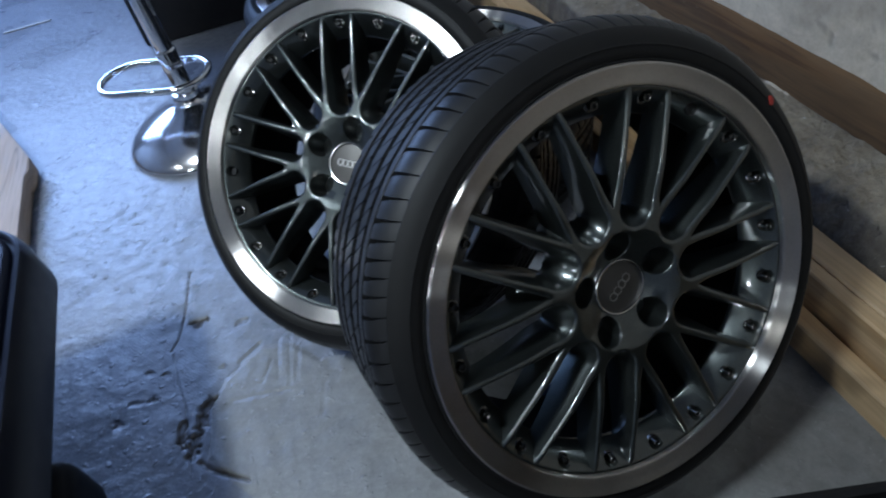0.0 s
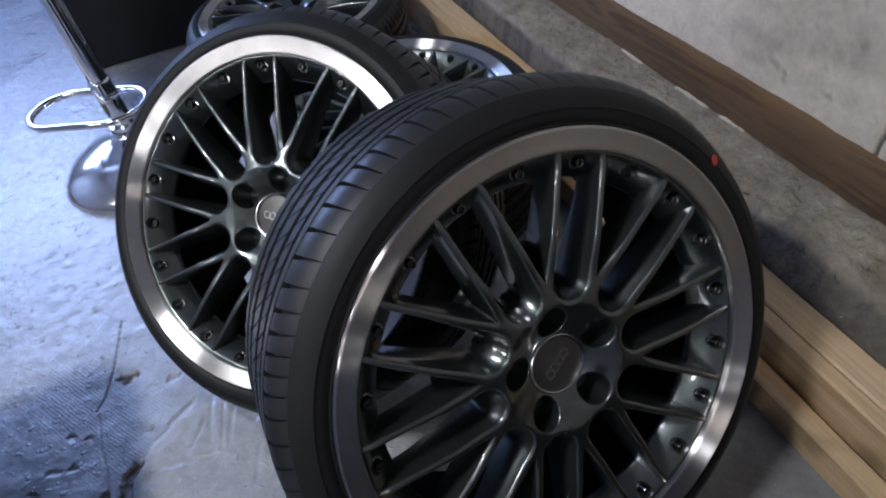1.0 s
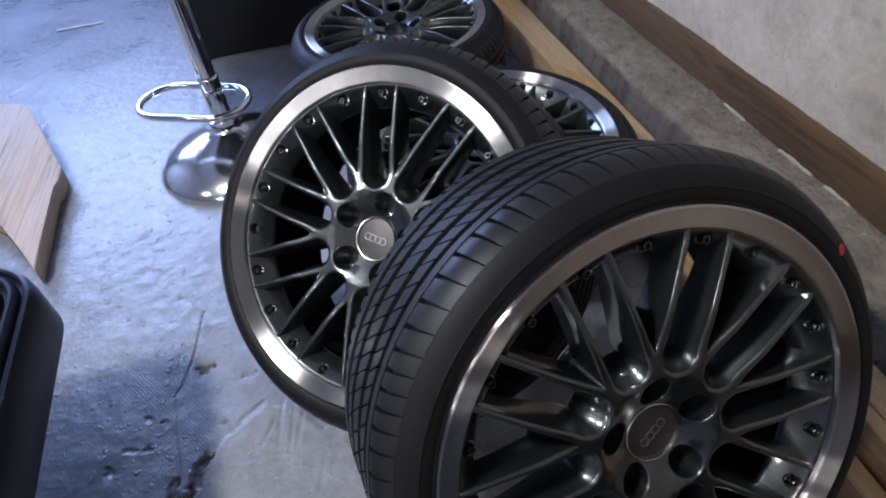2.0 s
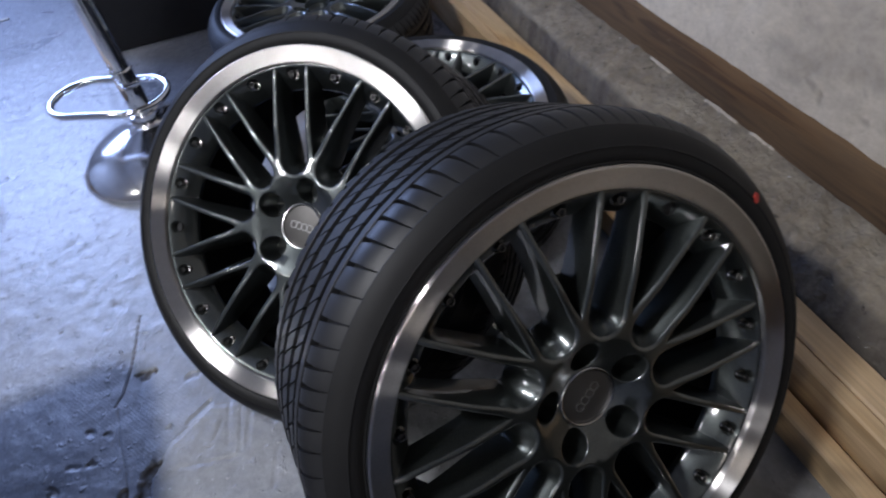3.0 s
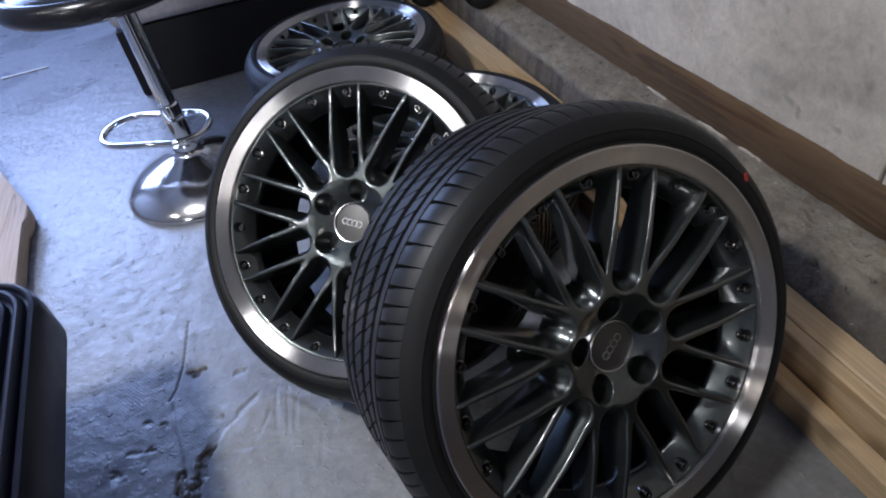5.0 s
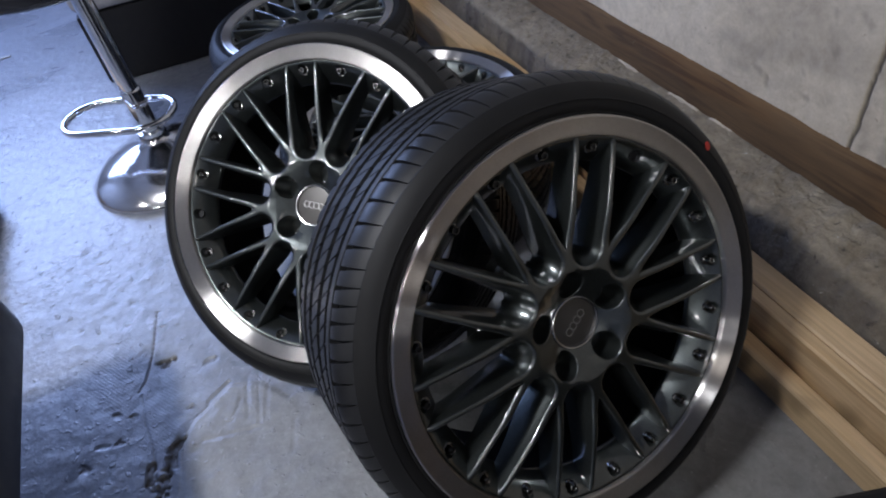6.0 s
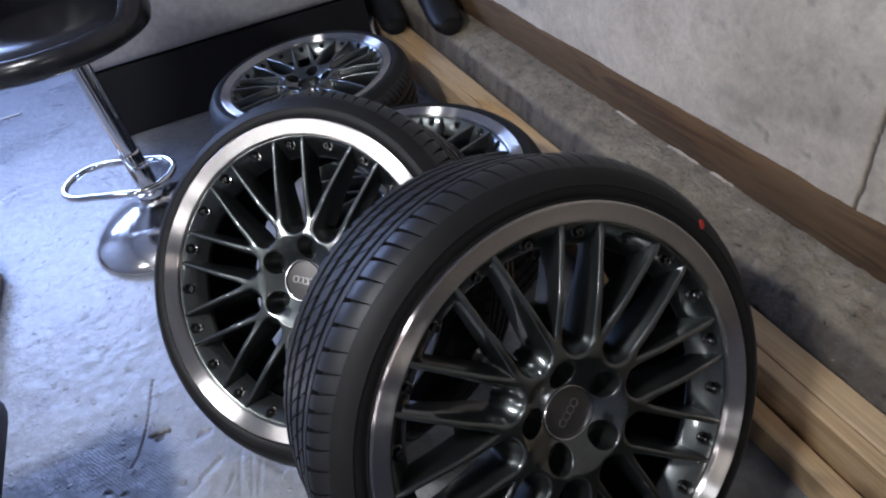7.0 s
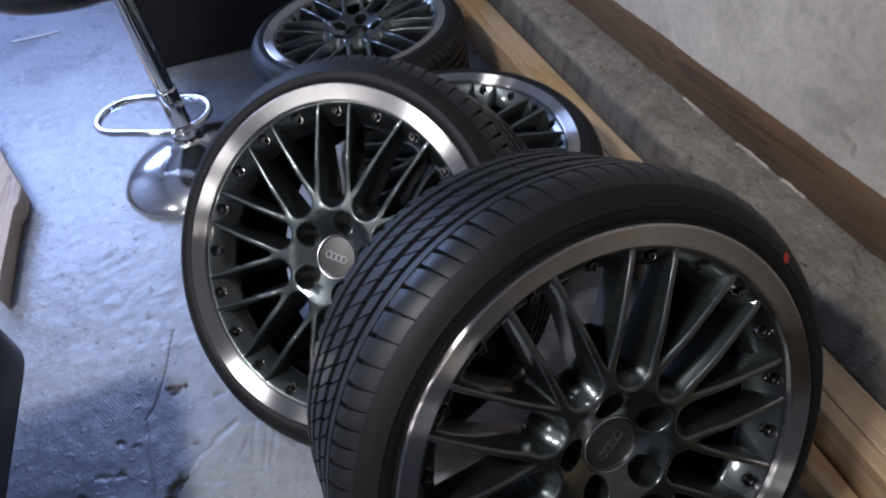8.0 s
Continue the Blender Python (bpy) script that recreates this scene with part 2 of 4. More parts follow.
TRIM_STEEL = make_plain("bright_steel", (0.55, 0.545, 0.54), 0.22, 1.0, 300, 0.1, 0.03)
BADGE_METAL = make_plain("badge_metal", (0.42, 0.415, 0.41), 0.36, 1.0, 300, 0.1, 0.05)
CAP_METAL = make_plain("cap_metal", (0.105, 0.100, 0.095), 0.45, 0.85, 200, 0.1, 0.08)
CHROME = make_plain("chrome", (0.82, 0.83, 0.85), 0.07, 1.0, 40, 0.04, 0.01)
SATIN_CHROME = make_plain("worn_chrome", (0.90, 0.885, 0.885), 0.15, 1.0, 60, 0.06, 0.03)
LEATHER = make_plain("black_leatherette", (0.016, 0.016, 0.019), 0.22, 0.0, 260, 0.2, 0.25)
NAVY = make_plain("navy_plastic", (0.0045, 0.0055, 0.014), 0.42, 0.0, 300, 0.2, 0.12)
NAVY.node_tree.nodes["Principled BSDF"].inputs["Specular IOR Level"].default_value = 0.36
BLACK = make_plain("black_cloth", (0.0035, 0.0035, 0.0055), 0.95, 0.0, 400, 0.3, 0.4)
GREY_CLOTH = make_plain("grey_cloth", (0.34, 0.33, 0.34), 0.85, 0.0, 420, 0.15, 0.5)
SHEET_BLUE = make_plain("sheet_blue", (0.020, 0.060, 0.22), 0.85, 0.0, 40, 0.3, 0.4)
RED_PAINT = make_plain("red_paint", (0.42, 0.030, 0.020), 0.6)
BLACK_PLASTIC = make_plain("black_plastic", (0.008, 0.008, 0.009), 0.5, 0.0, 200, 0.2, 0.2)
BLACK_PLASTIC.node_tree.nodes["Principled BSDF"].inputs["Specular IOR Level"].default_value = 0.25
CABLE_MAT = make_plain("pale_cable", (0.45, 0.43, 0.40), 0.5)


# ---- mesh helpers ----
def mesh_from(name, bm, mat, smooth=40):
    me = bpy.data.meshes.new(name)
    bm.normal_update()
    if smooth:
        lim = radians(smooth)
        for e in bm.edges:
            e.smooth = len(e.link_faces) == 2 and e.calc_face_angle(0) < lim
        for f in bm.faces:
            f.smooth = True
    bm.to_mesh(me)
    bm.free()
    me.materials.append(mat)
    return me


def part(name, bm, mat, parent, label="", smooth=40, at=None):
    ob = new(name, bm if isinstance(bm, bpy.types.Mesh) else mesh_from(name, bm, mat, smooth))
    ob.parent = parent
    if at is not None:
        ob.matrix_basis = at
    if label:
        ob["label"] = label
    return ob


def thing(name, bm, mat, label, category, group="", kind="", smooth=40, at=None):
    ob = new(name, mesh_from(name, bm, mat, smooth) if bm is not None else None)
    if at is not None:
        ob.matrix_basis = at
    return tagged(ob, label, category, group, kind)


def lathe(profile, seg=96, bm=None, closed=False):
    """Turn a profile of (radius, z) round the z axis."""
    bm = bm or bmesh.new()
    rings = []
    for r, z in profile:
        rings.append([bm.verts.new((r * math.cos(2 * math.pi * k / seg), r * math.sin(2 * math.pi * k / seg), z)) for k in range(seg)])
    pairs = list(zip(rings, rings[1:])) + ([(rings[-1], rings[0])] if closed else [])
    for a, b in pairs:
        for k in range(seg):
            j = (k + 1) % seg
            bm.faces.new((a[k], a[j], b[j], b[k]))
    return bm


def cap_ring(bm, r, z, seg=32, up=True):
    vs = [bm.verts.new((r * math.cos(2 * math.pi * k / seg), r * math.sin(2 * math.pi * k / seg), z)) for k in range(seg)]
    bm.faces.new(vs if up else vs[::-1])


def box(x0, x1, y0, y1, z0, z1, bevel=0.0, cuts=0, bm=None, segments=2):
    b = bmesh.new()
    bmesh.ops.create_cube(b, size=1)
    for v in b.verts:
        v.co = Vector(((x0 + x1) / 2 + v.co.x * (x1 - x0), (y0 + y1) / 2 + v.co.y * (y1 - y0), (z0 + z1) / 2 + v.co.z * (z1 - z0)))
    if bevel:
        bmesh.ops.bevel(b, geom=list(b.edges), offset=bevel, segments=segments, profile=0.6, affect="EDGES")
    if cuts:
        bmesh.ops.subdivide_edges(b, edges=list(b.edges), cuts=cuts, use_grid_fill=True)
    if bm is None:
        return b
    me = bpy.data.meshes.new("tmp")
    b.to_mesh(me)
    b.free()
    bm.from_mesh(me)
    bpy.data.meshes.remove(me)
    return bm


def tube(points, radius, seg=12, closed=False, bm=None):
    """A round bar along points."""
    bm = bm or bmesh.new()
    pts = [Vector(p) for p in points]
    n = len(pts)
    rings = []
    side = None
    for k, p in enumerate(pts):
        a = pts[(k - 1) % n] if closed or k else p
        b = pts[(k + 1) % n] if closed or k < n - 1 else p
        d = (b - a).normalized()
        if side is None:
            side = d.cross(Vector((0, 0, 1)))
            if side.length < 0.01:
                side = d.cross(Vector((1, 0, 0)))
        side = (side - d * side.dot(d)).normalized()
        up = d.cross(side)
        rings.append([bm.verts.new(p + radius * (side * math.cos(2 * math.pi * j / seg) + up * math.sin(2 * math.pi * j / seg))) for j in range(seg)])
    for a, b in list(zip(rings, rings[1:])) + ([(rings[-1], rings[0])] if closed else []):
        for j in range(seg):
            i = (j + 1) % seg
            bm.faces.new((a[j], a[i], b[i], b[j]))
    if not closed:
        bm.faces.new(rings[0][::-1])
        bm.faces.new(rings[-1])
    return bm


def smoothstep(x):
    x = max(0.0, min(1.0, x))
    return x * x * (3 - 2 * x)


# ---- the setting ----
ROOM = (-2.5, 0.6, -2.4, 3.3, 2.45)  # x0, x1, y0, y1, ceiling


def near_line(x, y, line):
    best = 9.0
    for (ax, ay), (bx, by) in zip(line, line[1:]):
        dx, dy = bx - ax, by - ay
        k = max(0, min(1, ((x - ax) * dx + (y - ay) * dy) / (dx * dx + dy * dy)))
        best = min(best, math.hypot(x - ax - k * dx, y - ay - k * dy))
    return best


# cracks and broken-out pits in the floor: line, half width, depth, dirt
FLAWS = [
    ([(-0.586, 0.70), (-0.597, 0.625), (-0.608, 0.57), (-0.623, 0.521), (-0.639, 0.50)], 0.0014, 0.002, 0.5),
    ([(-0.634, 0.49), (-0.632, 0.42), (-0.622, 0.36), (-0.620, 0.20), (-0.632, 0.02)], 0.0012, 0.0015, 0.32),
    ([(-0.592, 0.552), (-0.580, 0.546), (-0.568, 0.552)], 0.0075, 0.005, 0.75),
    ([(-0.572, 0.352), (-0.590, 0.336), (-0.600, 0.306)], 0.0095, 0.006, 0.75),
    ([(-0.612, 0.290), (-0.618, 0.262)], 0.0105, 0.006, 0.75),
    ([(-0.606, 0.244), (-0.592, 0.225), (-0.580, 0.213), (-0.534, 0.177)], 0.0030, 0.004, 0.5),
    ([(-0.628, 0.33), (-0.632, 0.29)], 0.0075, 0.005, 0.7),
    ([(-0.672, 0.402), (-0.682, 0.404)], 0.0055, 0.003, 0.45),
    ([(-0.696, 0.406), (-0.716, 0.412)], 0.0045, 0.002, 0.36),
    ([(-0.735, 0.378), (-0.742, 0.382)], 0.0070, 0.003, 0.42),
    ([(-0.655, 0.452), (-0.648, 0.446)], 0.0060, 0.003, 0.50),
    ([(-0.747, 0.731), (-0.742, 0.729)], 0.004, 0.002, 0.6),
    ([(-0.638, 0.756), (-0.634, 0.755)], 0.004, 0.002, 0.55),
    ([(-0.682, 0.467), (-0.676, 0.462)], 0.006, 0.003, 0.55),
    ([(-0.553, 0.417), (-0.547, 0.416)], 0.005, 0.003, 0.5),
    ([(-0.508, 0.506), (-0.494, 0.508)], 0.006, 0.003, 0.4),
    ([(-0.736, 0.986), (-0.730, 0.986)], 0.008, 0.002, 0.35),
    ([(-0.694, 0.968), (-0.688, 0.968)], 0.007, 0.002, 0.35),
    ([(-0.95, 1.72), (-0.90, 1.73)], 0.006, 0.001, 0.35),
    ([(0.10, -0.24), (0.16, -0.20), (0.18, -0.17)], 0.004, 0.002, 0.35),
    ([(0.27, -0.05), (0.30, -0.10)], 0.004, 0.002, 0.35),
    # strokes of the trowel in the newer screed
    ([(-0.442, 0.429), (-0.454, 0.342)], 0.0029, 0.0010, 0.0),
    ([(-0.420, 0.428), (-0.439, 0.318)], 0.0031, 0.0010, 0.0),
    ([(-0.408, 0.394), (-0.426, 0.324)], 0.0029, 0.0010, 0.0),
    ([(-0.537, 0.332), (-0.439, 0.310)], 0.0029, 0.0010, 0.0),
    ([(-0.380, 0.297), (-0.398, 0.238)], 0.0039, 0.0010, 0.0),
    ([(-0.460, 0.386), (-0.482, 0.347)], 0.0031, 0.0010, 0.0),
    ([(-0.517, 0.410), (-0.475, 0.437)], 0.0030, 0.0030, 0.0),
]
PATCH = [(-0.30, 0.33), (-0.378, 0.352), (-0.418, 0.41), (-0.476, 0.431), (-0.513, 0.407), (-0.547, 0.388), (-0.575, 0.35), (-0.584, 0.29), (-0.595, 0.246), (-0.58, 0.213), (-0.534, 0.15), (-0.50, -0.7), (0.46, -0.7), (0.46, 0.3)]


def inside(x, y, poly):
    hit = False
    for (ax, ay), (bx, by) in zip(poly, poly[1:] + poly[:1]):
        if (ay > y) != (by > y) and x < (bx - ax) * (y - ay) / (by - ay) + ax:
            hit = not hit
    return hit


def steps(lo, hi, a, b, fine, coarse, closer=None):
    """Grid lines: coarse outside a..b, fine within, twice as fine within closer."""
    out = list(np.arange(lo, a - 0.01, coarse))
    if closer:
        out += list(np.arange(a, closer[0], fine)) + list(np.arange(closer[0], closer[1], fine * 0.32)) + list(np.arange(closer[1] + fine * 0.2, b, fine))
    else:
        out += list(np.arange(a, b, fine))
    out += list(np.arange(b, hi, coarse)) + [hi]
    return [float(v) for v in out]


def grid_object(name, us, vs, place, mat, label, category):
    """A sheet over us x vs; place(u, v) gives the point and its darkening by grime and painted shade."""
    verts, dirt_and_shade, screed, ripple, faces = [], [], [], [], []
    for u in us:
        for v in vs:
            p, d, *more = place(u, v)
            verts.append(p)
            dirt_and_shade.append(d)
            screed.append(more[0] if more else 1.0)
            ripple.append(more[1] if more else 0.0)
    m = len(vs)
    for i in range(len(us) - 1):
        for j in range(m - 1):
            faces.append((i * m + j, (i + 1) * m + j, (i + 1) * m + j + 1, i * m + j + 1))
    me = bpy.data.meshes.new(name)
    me.from_pydata(verts, [], faces)
    me.polygons.foreach_set("use_smooth", [True] * len(faces))
    at = me.attributes.new("dirt_and_shade", "FLOAT", "POINT")
    at.data.foreach_set("value", dirt_and_shade)
    at = me.attributes.new("screed", "FLOAT", "POINT")
    at.data.foreach_set("value", screed)
    at = me.attributes.new("ripple", "FLOAT", "POINT")
    at.data.foreach_set("value", ripple)
    me.materials.append(mat)
    return tagged(new(name, me), label, category, kind="structure")


def floor_place(x, y):
    z, d, bare, wave = 0.0, 0.0, 0.0, 0.0
    if -1.2 < x < 0.47 and -0.5 < y < 2.0:
        z = 0.0020 * noise.noise((x * 7, y * 7, 0)) + 0.0011 * noise.noise((x * 30, y * 30, 3))
        smooth_patch = inside(x, y, PATCH)
        if not smooth_patch and -0.8 < x < -0.3 and 0.2 < y < 0.72:
            # trowel ripples beside the newer screed
            wave = smoothstep(1.15 - near_line(x, y, [(-0.66, 0.56), (-0.57, 0.47), (-0.55, 0.40)]) / 0.13)
        if smooth_patch:
            bare = 1.0
            z += 0.0035 * smoothstep(near_line(x, y, PATCH[1:11]) / 0.012) + 0.0012 * noise.noise((x * 45, y * 9, 5))
        wob = 0.55 + 1.1 * abs(noise.noise((x * 42, y * 42, 1))) + 0.5 * noise.noise((x * 120, y * 120, 4))
        patchy = min(1.0, max(0.25, 0.72 + 0.9 * noise.noise((x * 75, y * 75, 12))))
        for line, w, depth, dirt_and_shade in FLAWS:
            if abs(x - line[0][0]) > 0.16 or abs(y - line[0][1]) > 0.26:
                continue
            q = near_line(x, y, line) / (w * (max(0.3, wob) if w > 0.003 else 1.1))
            if q < 1.6:
                k = smoothstep((1.6 - q) / 0.7)
                z -= depth * k * (0.6 + 0.4 * patchy)
                d = max(d, dirt_and_shade * k * (patchy if w > 0.003 else 1.0))
        # Shade painted in: blotchy darker colour over the floor's front right.
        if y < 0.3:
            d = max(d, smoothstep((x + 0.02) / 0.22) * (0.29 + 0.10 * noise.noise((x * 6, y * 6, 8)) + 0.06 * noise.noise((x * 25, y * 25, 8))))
        z -= 0.004 * smoothstep((x - 0.43) / 0.03)
    return (x, y, z - 0.003), d, bare, wave


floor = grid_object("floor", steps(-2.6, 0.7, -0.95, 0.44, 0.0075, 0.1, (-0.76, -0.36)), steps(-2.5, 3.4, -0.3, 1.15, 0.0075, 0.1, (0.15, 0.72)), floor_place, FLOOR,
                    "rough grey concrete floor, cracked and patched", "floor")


def wall_place(y, z):
    lump = 0.004 * noise.noise((y * 5, z * 5, 2)) + 0.0016 * noise.noise((y * 26, z * 26, 4))
    x, d = 0.598 + lump, 0.0
    for line, w, depth, dirt_and_shade in WALL_FLAWS:
        q = near_line(y + 0.004 * noise.noise((z * 40, 1, 1)) + 0.002 * noise.noise((z * 130, 2, 1)), z, line) / w
        if q < 1.5:
            k = smoothstep(1.5 - q)
            x += depth * k
            d = max(d, dirt_and_shade * k)
    stain = noise.noise((y * 2.3, z * 7, 9)) + 0.5 * noise.noise((y * 14, z * 30, 5))
    d = max(d, 0.34 * smoothstep((stain - 0.05) / 0.6) * smoothstep(1 - (z - 0.27) / 0.35))
    specks = noise.noise((y * 48, z * 48, 3)) + 0.6 * noise.noise((y * 19, z * 23, 7))
    d = max(d, 0.42 * smoothstep((specks - 0.42) / 0.4) * smoothstep((0.75 - y) / 0.5))
    if y < 0.14:
        d = max(d, 0.45 * smoothstep(noise.noise((y * 30, z * 11, 6)) * 2.2))
    return (x, y, z), d


WALL_FLAWS = [
    ([(0.144, 0.262), (0.142, 0.296), (0.143, 0.346), (0.146, 0.387), (0.145, 0.431), (0.148, 0.471), (0.152, 0.60), (0.15, 0.9)], 0.0030, 0.004, 0.95),
    ([(0.136, 0.43), (0.140, 0.47), (0.143, 0.50), (0.138, 0.56), (0.136, 0.70)], 0.0024, 0.003, 0.8),
    ([(0.063, 0.262), (0.068, 0.325), (0.069, 0.38), (0.072, 0.5)], 0.0024, 0.003, 0.8),
    ([(0.105, 0.38), (0.10, 0.42), (0.104, 0.45)], 0.006, 0.003, 0.55),
    ([(0.327, 0.300), (0.331, 0.312)], 0.005, 0.003, 0.45),
    ([(0.331, 0.34), (0.327, 0.40)], 0.0026, 0.001, 0.30),
    ([(0.26, 0.31), (0.235, 0.318)], 0.003, 0.001, 0.35),
]
grid_object("wall_east", steps(-2.5, 3.4, -0.15, 1.3, 0.0075, 0.1, (0.04, 0.17)), steps(0.262, 2.5, 0.262, 0.66, 0.0075, 0.1), wall_place, PLASTER,
                         "pale grey plastered wall with dark cracks and stains", "wall")
thing("wall_core", box(0.62, 0.80, -2.5, 3.4, -0.1, 2.5), PAINTED, "plain masonry behind the plaster", "wall", kind="structure")


def kerb_place(y, u):
    """The rough concrete ledge: u runs from its foot up the face and over the top to the wall."""
    path = [(0.4625, -0.01), (0.4625, 0.110), (0.4700, 0.160), (0.4780, 0.172), (0.490, 0.176), (0.575, 0.183), (0.615, 0.186)]
    length = [0]
    for (a, b), (c, e) in zip(path, path[1:]):
        length.append(length[-1] + math.hypot(c - a, e - b))
    s = u * length[-1]
    k = max(i for i in range(len(path) - 1) if length[i] <= s + 1e-9)
    f = (s - length[k]) / (length[k + 1] - length[k])
    x = path[k][0] * (1 - f) + path[k + 1][0] * f
    z = path[k][1] * (1 - f) + path[k + 1][1] * f
    n1 = noise.noise((x * 9, y * 9, z * 9))
    n2 = noise.noise((x * 38, y * 38, z * 38))
    n3 = noise.noise((x * 95, y * 95, z * 95))
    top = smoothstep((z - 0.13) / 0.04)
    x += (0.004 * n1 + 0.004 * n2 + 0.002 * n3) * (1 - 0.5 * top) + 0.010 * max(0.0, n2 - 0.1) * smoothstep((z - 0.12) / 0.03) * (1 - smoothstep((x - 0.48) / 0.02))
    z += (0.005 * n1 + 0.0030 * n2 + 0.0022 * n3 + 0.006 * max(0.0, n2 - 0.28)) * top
    # The upright face is coloured darker than the top, with darker runs.
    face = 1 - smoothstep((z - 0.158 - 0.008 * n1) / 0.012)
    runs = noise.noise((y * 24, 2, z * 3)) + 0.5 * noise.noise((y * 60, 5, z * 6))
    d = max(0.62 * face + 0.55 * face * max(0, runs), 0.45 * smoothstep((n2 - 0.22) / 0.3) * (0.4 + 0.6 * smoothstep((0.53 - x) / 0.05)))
    return (max(x, 0.4585), y, z), d


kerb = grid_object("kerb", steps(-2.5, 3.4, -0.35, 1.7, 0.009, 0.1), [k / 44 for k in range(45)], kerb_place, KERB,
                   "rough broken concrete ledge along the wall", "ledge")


def old_beam():
    """The dark timber set in the wall above the ledge."""
    bm = bmesh.new()
    ys = steps(-2.5, 3.4, -0.3, 1.6, 0.02, 0.15)
    prof = [(0.604, 0.178), (0.590, 0.180), (0.5865, 0.186), (0.586, 0.23), (0.5865, 0.262), (0.590, 0.270), (0.604, 0.272)]
    rows = []
    for y in ys:
        row = []
        for k, (x, z) in enumerate(prof):
            w = 0.003 * noise.noise((y * 11, k * 0.6, 1)) + 0.0016 * noise.noise((y * 50, k, 8))
            low = 0.003 * noise.noise((y * 5, 3, 2)) + 0.002 * noise.noise((y * 30, 3, 2)) if z < 0.2 else 0.0015 * noise.noise((y * 9, 6, 2)) + 0.0012 * noise.noise((y * 45, 6, 2))
            row.append(bm.verts.new((x - abs(w), y, z + low)))
        rows.append(row)
    for a, b in zip(rows, rows[1:]):
        for k in range(len(prof) - 1):
            bm.faces.new((a[k], b[k], b[k + 1], a[k + 1]))
    return bm


thing("wall_beam", old_beam(), OLD_WOOD, "dark brown old timber beam set in the wall", "beam", kind="structure", smooth=60)


def strip_of_mortar(y0, y1, z, seed):
    bm = bmesh.new()
    n = 22
    rows = []
    for k in range(n + 1):
        y = y0 + (y1 - y0) * k / n
        h = 0.005 * (1 - abs(2 * k / n - 1) ** 4) + 0.003 * noise.noise((y * 40, seed, 0))
        rows.append([bm.verts.new((0.5905, y, z - 0.004)), bm.verts.new((0.583, y, z - 0.002)), bm.verts.new((0.582, y, z + max(h, 0.001))), bm.verts.new((0.5905, y, z + max(h, 0.001) + 0.003))])
    for a, b in zip(rows, rows[1:]):
        for k in range(3):
            bm.faces.new((a[k], b[k], b[k + 1], a[k + 1]))
    return bm


for k, (y0, y1) in enumerate([(0.36, 0.43), (0.46, 0.55), (0.66, 0.74)]):
    thing("mortar_strip", strip_of_mortar(y0, y1, 0.181, k), PLASTER, "pale strip of old mortar under the timber", "mortar", group="mortar strips", kind="structure")

# the rest of the room, closed round the camera
x0, x1, y0, y1, top = ROOM
thing("ceiling", box(x0 - 0.2, x1 + 0.2, y0 - 0.2, y1 + 0.2, top, top + 0.15), PAINTED, "plain plastered ceiling", "ceiling", kind="structure")


def wall_with_opening(along, at, thick, lo, hi, o0, o1, oz0, oz1):
    bm = bmesh.new()
    for a, b, c, d in ((lo, o0, -0.1, top), (o1, hi, -0.1, top), (o0, o1, -0.1, oz0), (o0, o1, oz1, top)):
        if d - c > 0.01:
            if along == "y":
                box(at - thick, at, a, b, c, d, bm=bm)
            else:
                box(a, b, at - thick, at, c, d, bm=bm)
    return bm


def wall_with_openings(lo, hi, holes):
    """The west wall with its openings, each (y0, y1, z0, z1), in order along it."""
    bm = bmesh.new()
    at = lo
    for a, b, c, d in holes:
        box(x0 - 0.2, x0, at, a, -0.1, top, bm=bm)
        box(x0 - 0.2, x0, a, b, -0.1, c, bm=bm)
        box(x0 - 0.2, x0, a, b, d, top, bm=bm)
        at = b
    box(x0 - 0.2, x0, at, hi, -0.1, top, bm=bm)
    return bm


north = wall_with_opening("x", y1 + 0.2, 0.2, x0, x1 + 0.02, -2.26, -0.78, 0.81, 1.83)
thing("wall_north", north, PAINTED, "plastered wall with a window opening", "wall", kind="structure")
thing("wall_west", wall_with_openings(y0 - 0.2, y1 + 0.2, [(-1.62, -1.26, 1.52, 2.20), (0.06, 0.34, 1.86, 2.14)]), PAINTED, "plastered wall with two small window openings", "wall", kind="structure")
thing("wall_south", wall_with_opening("x", y0, 0.2, x0 - 0.2, x1 + 0.02, -0.76, -0.24, 1.80, 2.10), PAINTED, "plastered wall with a small window opening", "wall", kind="structure")

# ---- the wheels: axis along local z, face outwards, bolts in the plane z = 0 ----
R_FLANGE, R_BOLT, R_TYRE, Z_MID = 0.2425, 0.207, 0.2925, -0.104
U_FIRST, V_HOLE, MISSING = 105.0, 51.0, 87.0  # degrees


def tread_radius(z):
    """Outer radius of the tyre across its tread."""
    d = abs(z - Z_MID)
    return R_TYRE - 0.0010 * (d / 0.072) ** 2 - 0.015 * max(0.0, (d - 0.071) / 0.033) ** 2


def tyre_bodies():
    bm = bmesh.new()
    half = [(0.2395, 0.0040), (0.2412, 0.0095), (0.2436, 0.0112), (0.2452, 0.0104), (0.2468, 0.0116), (0.2520, 0.0128), (0.2570, 0.0124),
            (0.2574, 0.0130), (0.2586, 0.0130), (0.2590, 0.0122), (0.2650, 0.0090), (0.2705, 0.0050), (0.2745, 0.0012)]
    prof = [(r, z) for r, z in half]
    groove = 0.0082
    for k in range(25):
        z = -0.0015 - k / 24 * 2 * (-0.0015 - Z_MID)
        edge = min(1.0, min(k, 24 - k) / 1.5)
        prof.append((tread_radius(z) - groove * edge, z))
    prof += [(r, 2 * Z_MID - z) for r, z in reversed(half)]
    lathe(prof, 144, bm)
    return bm


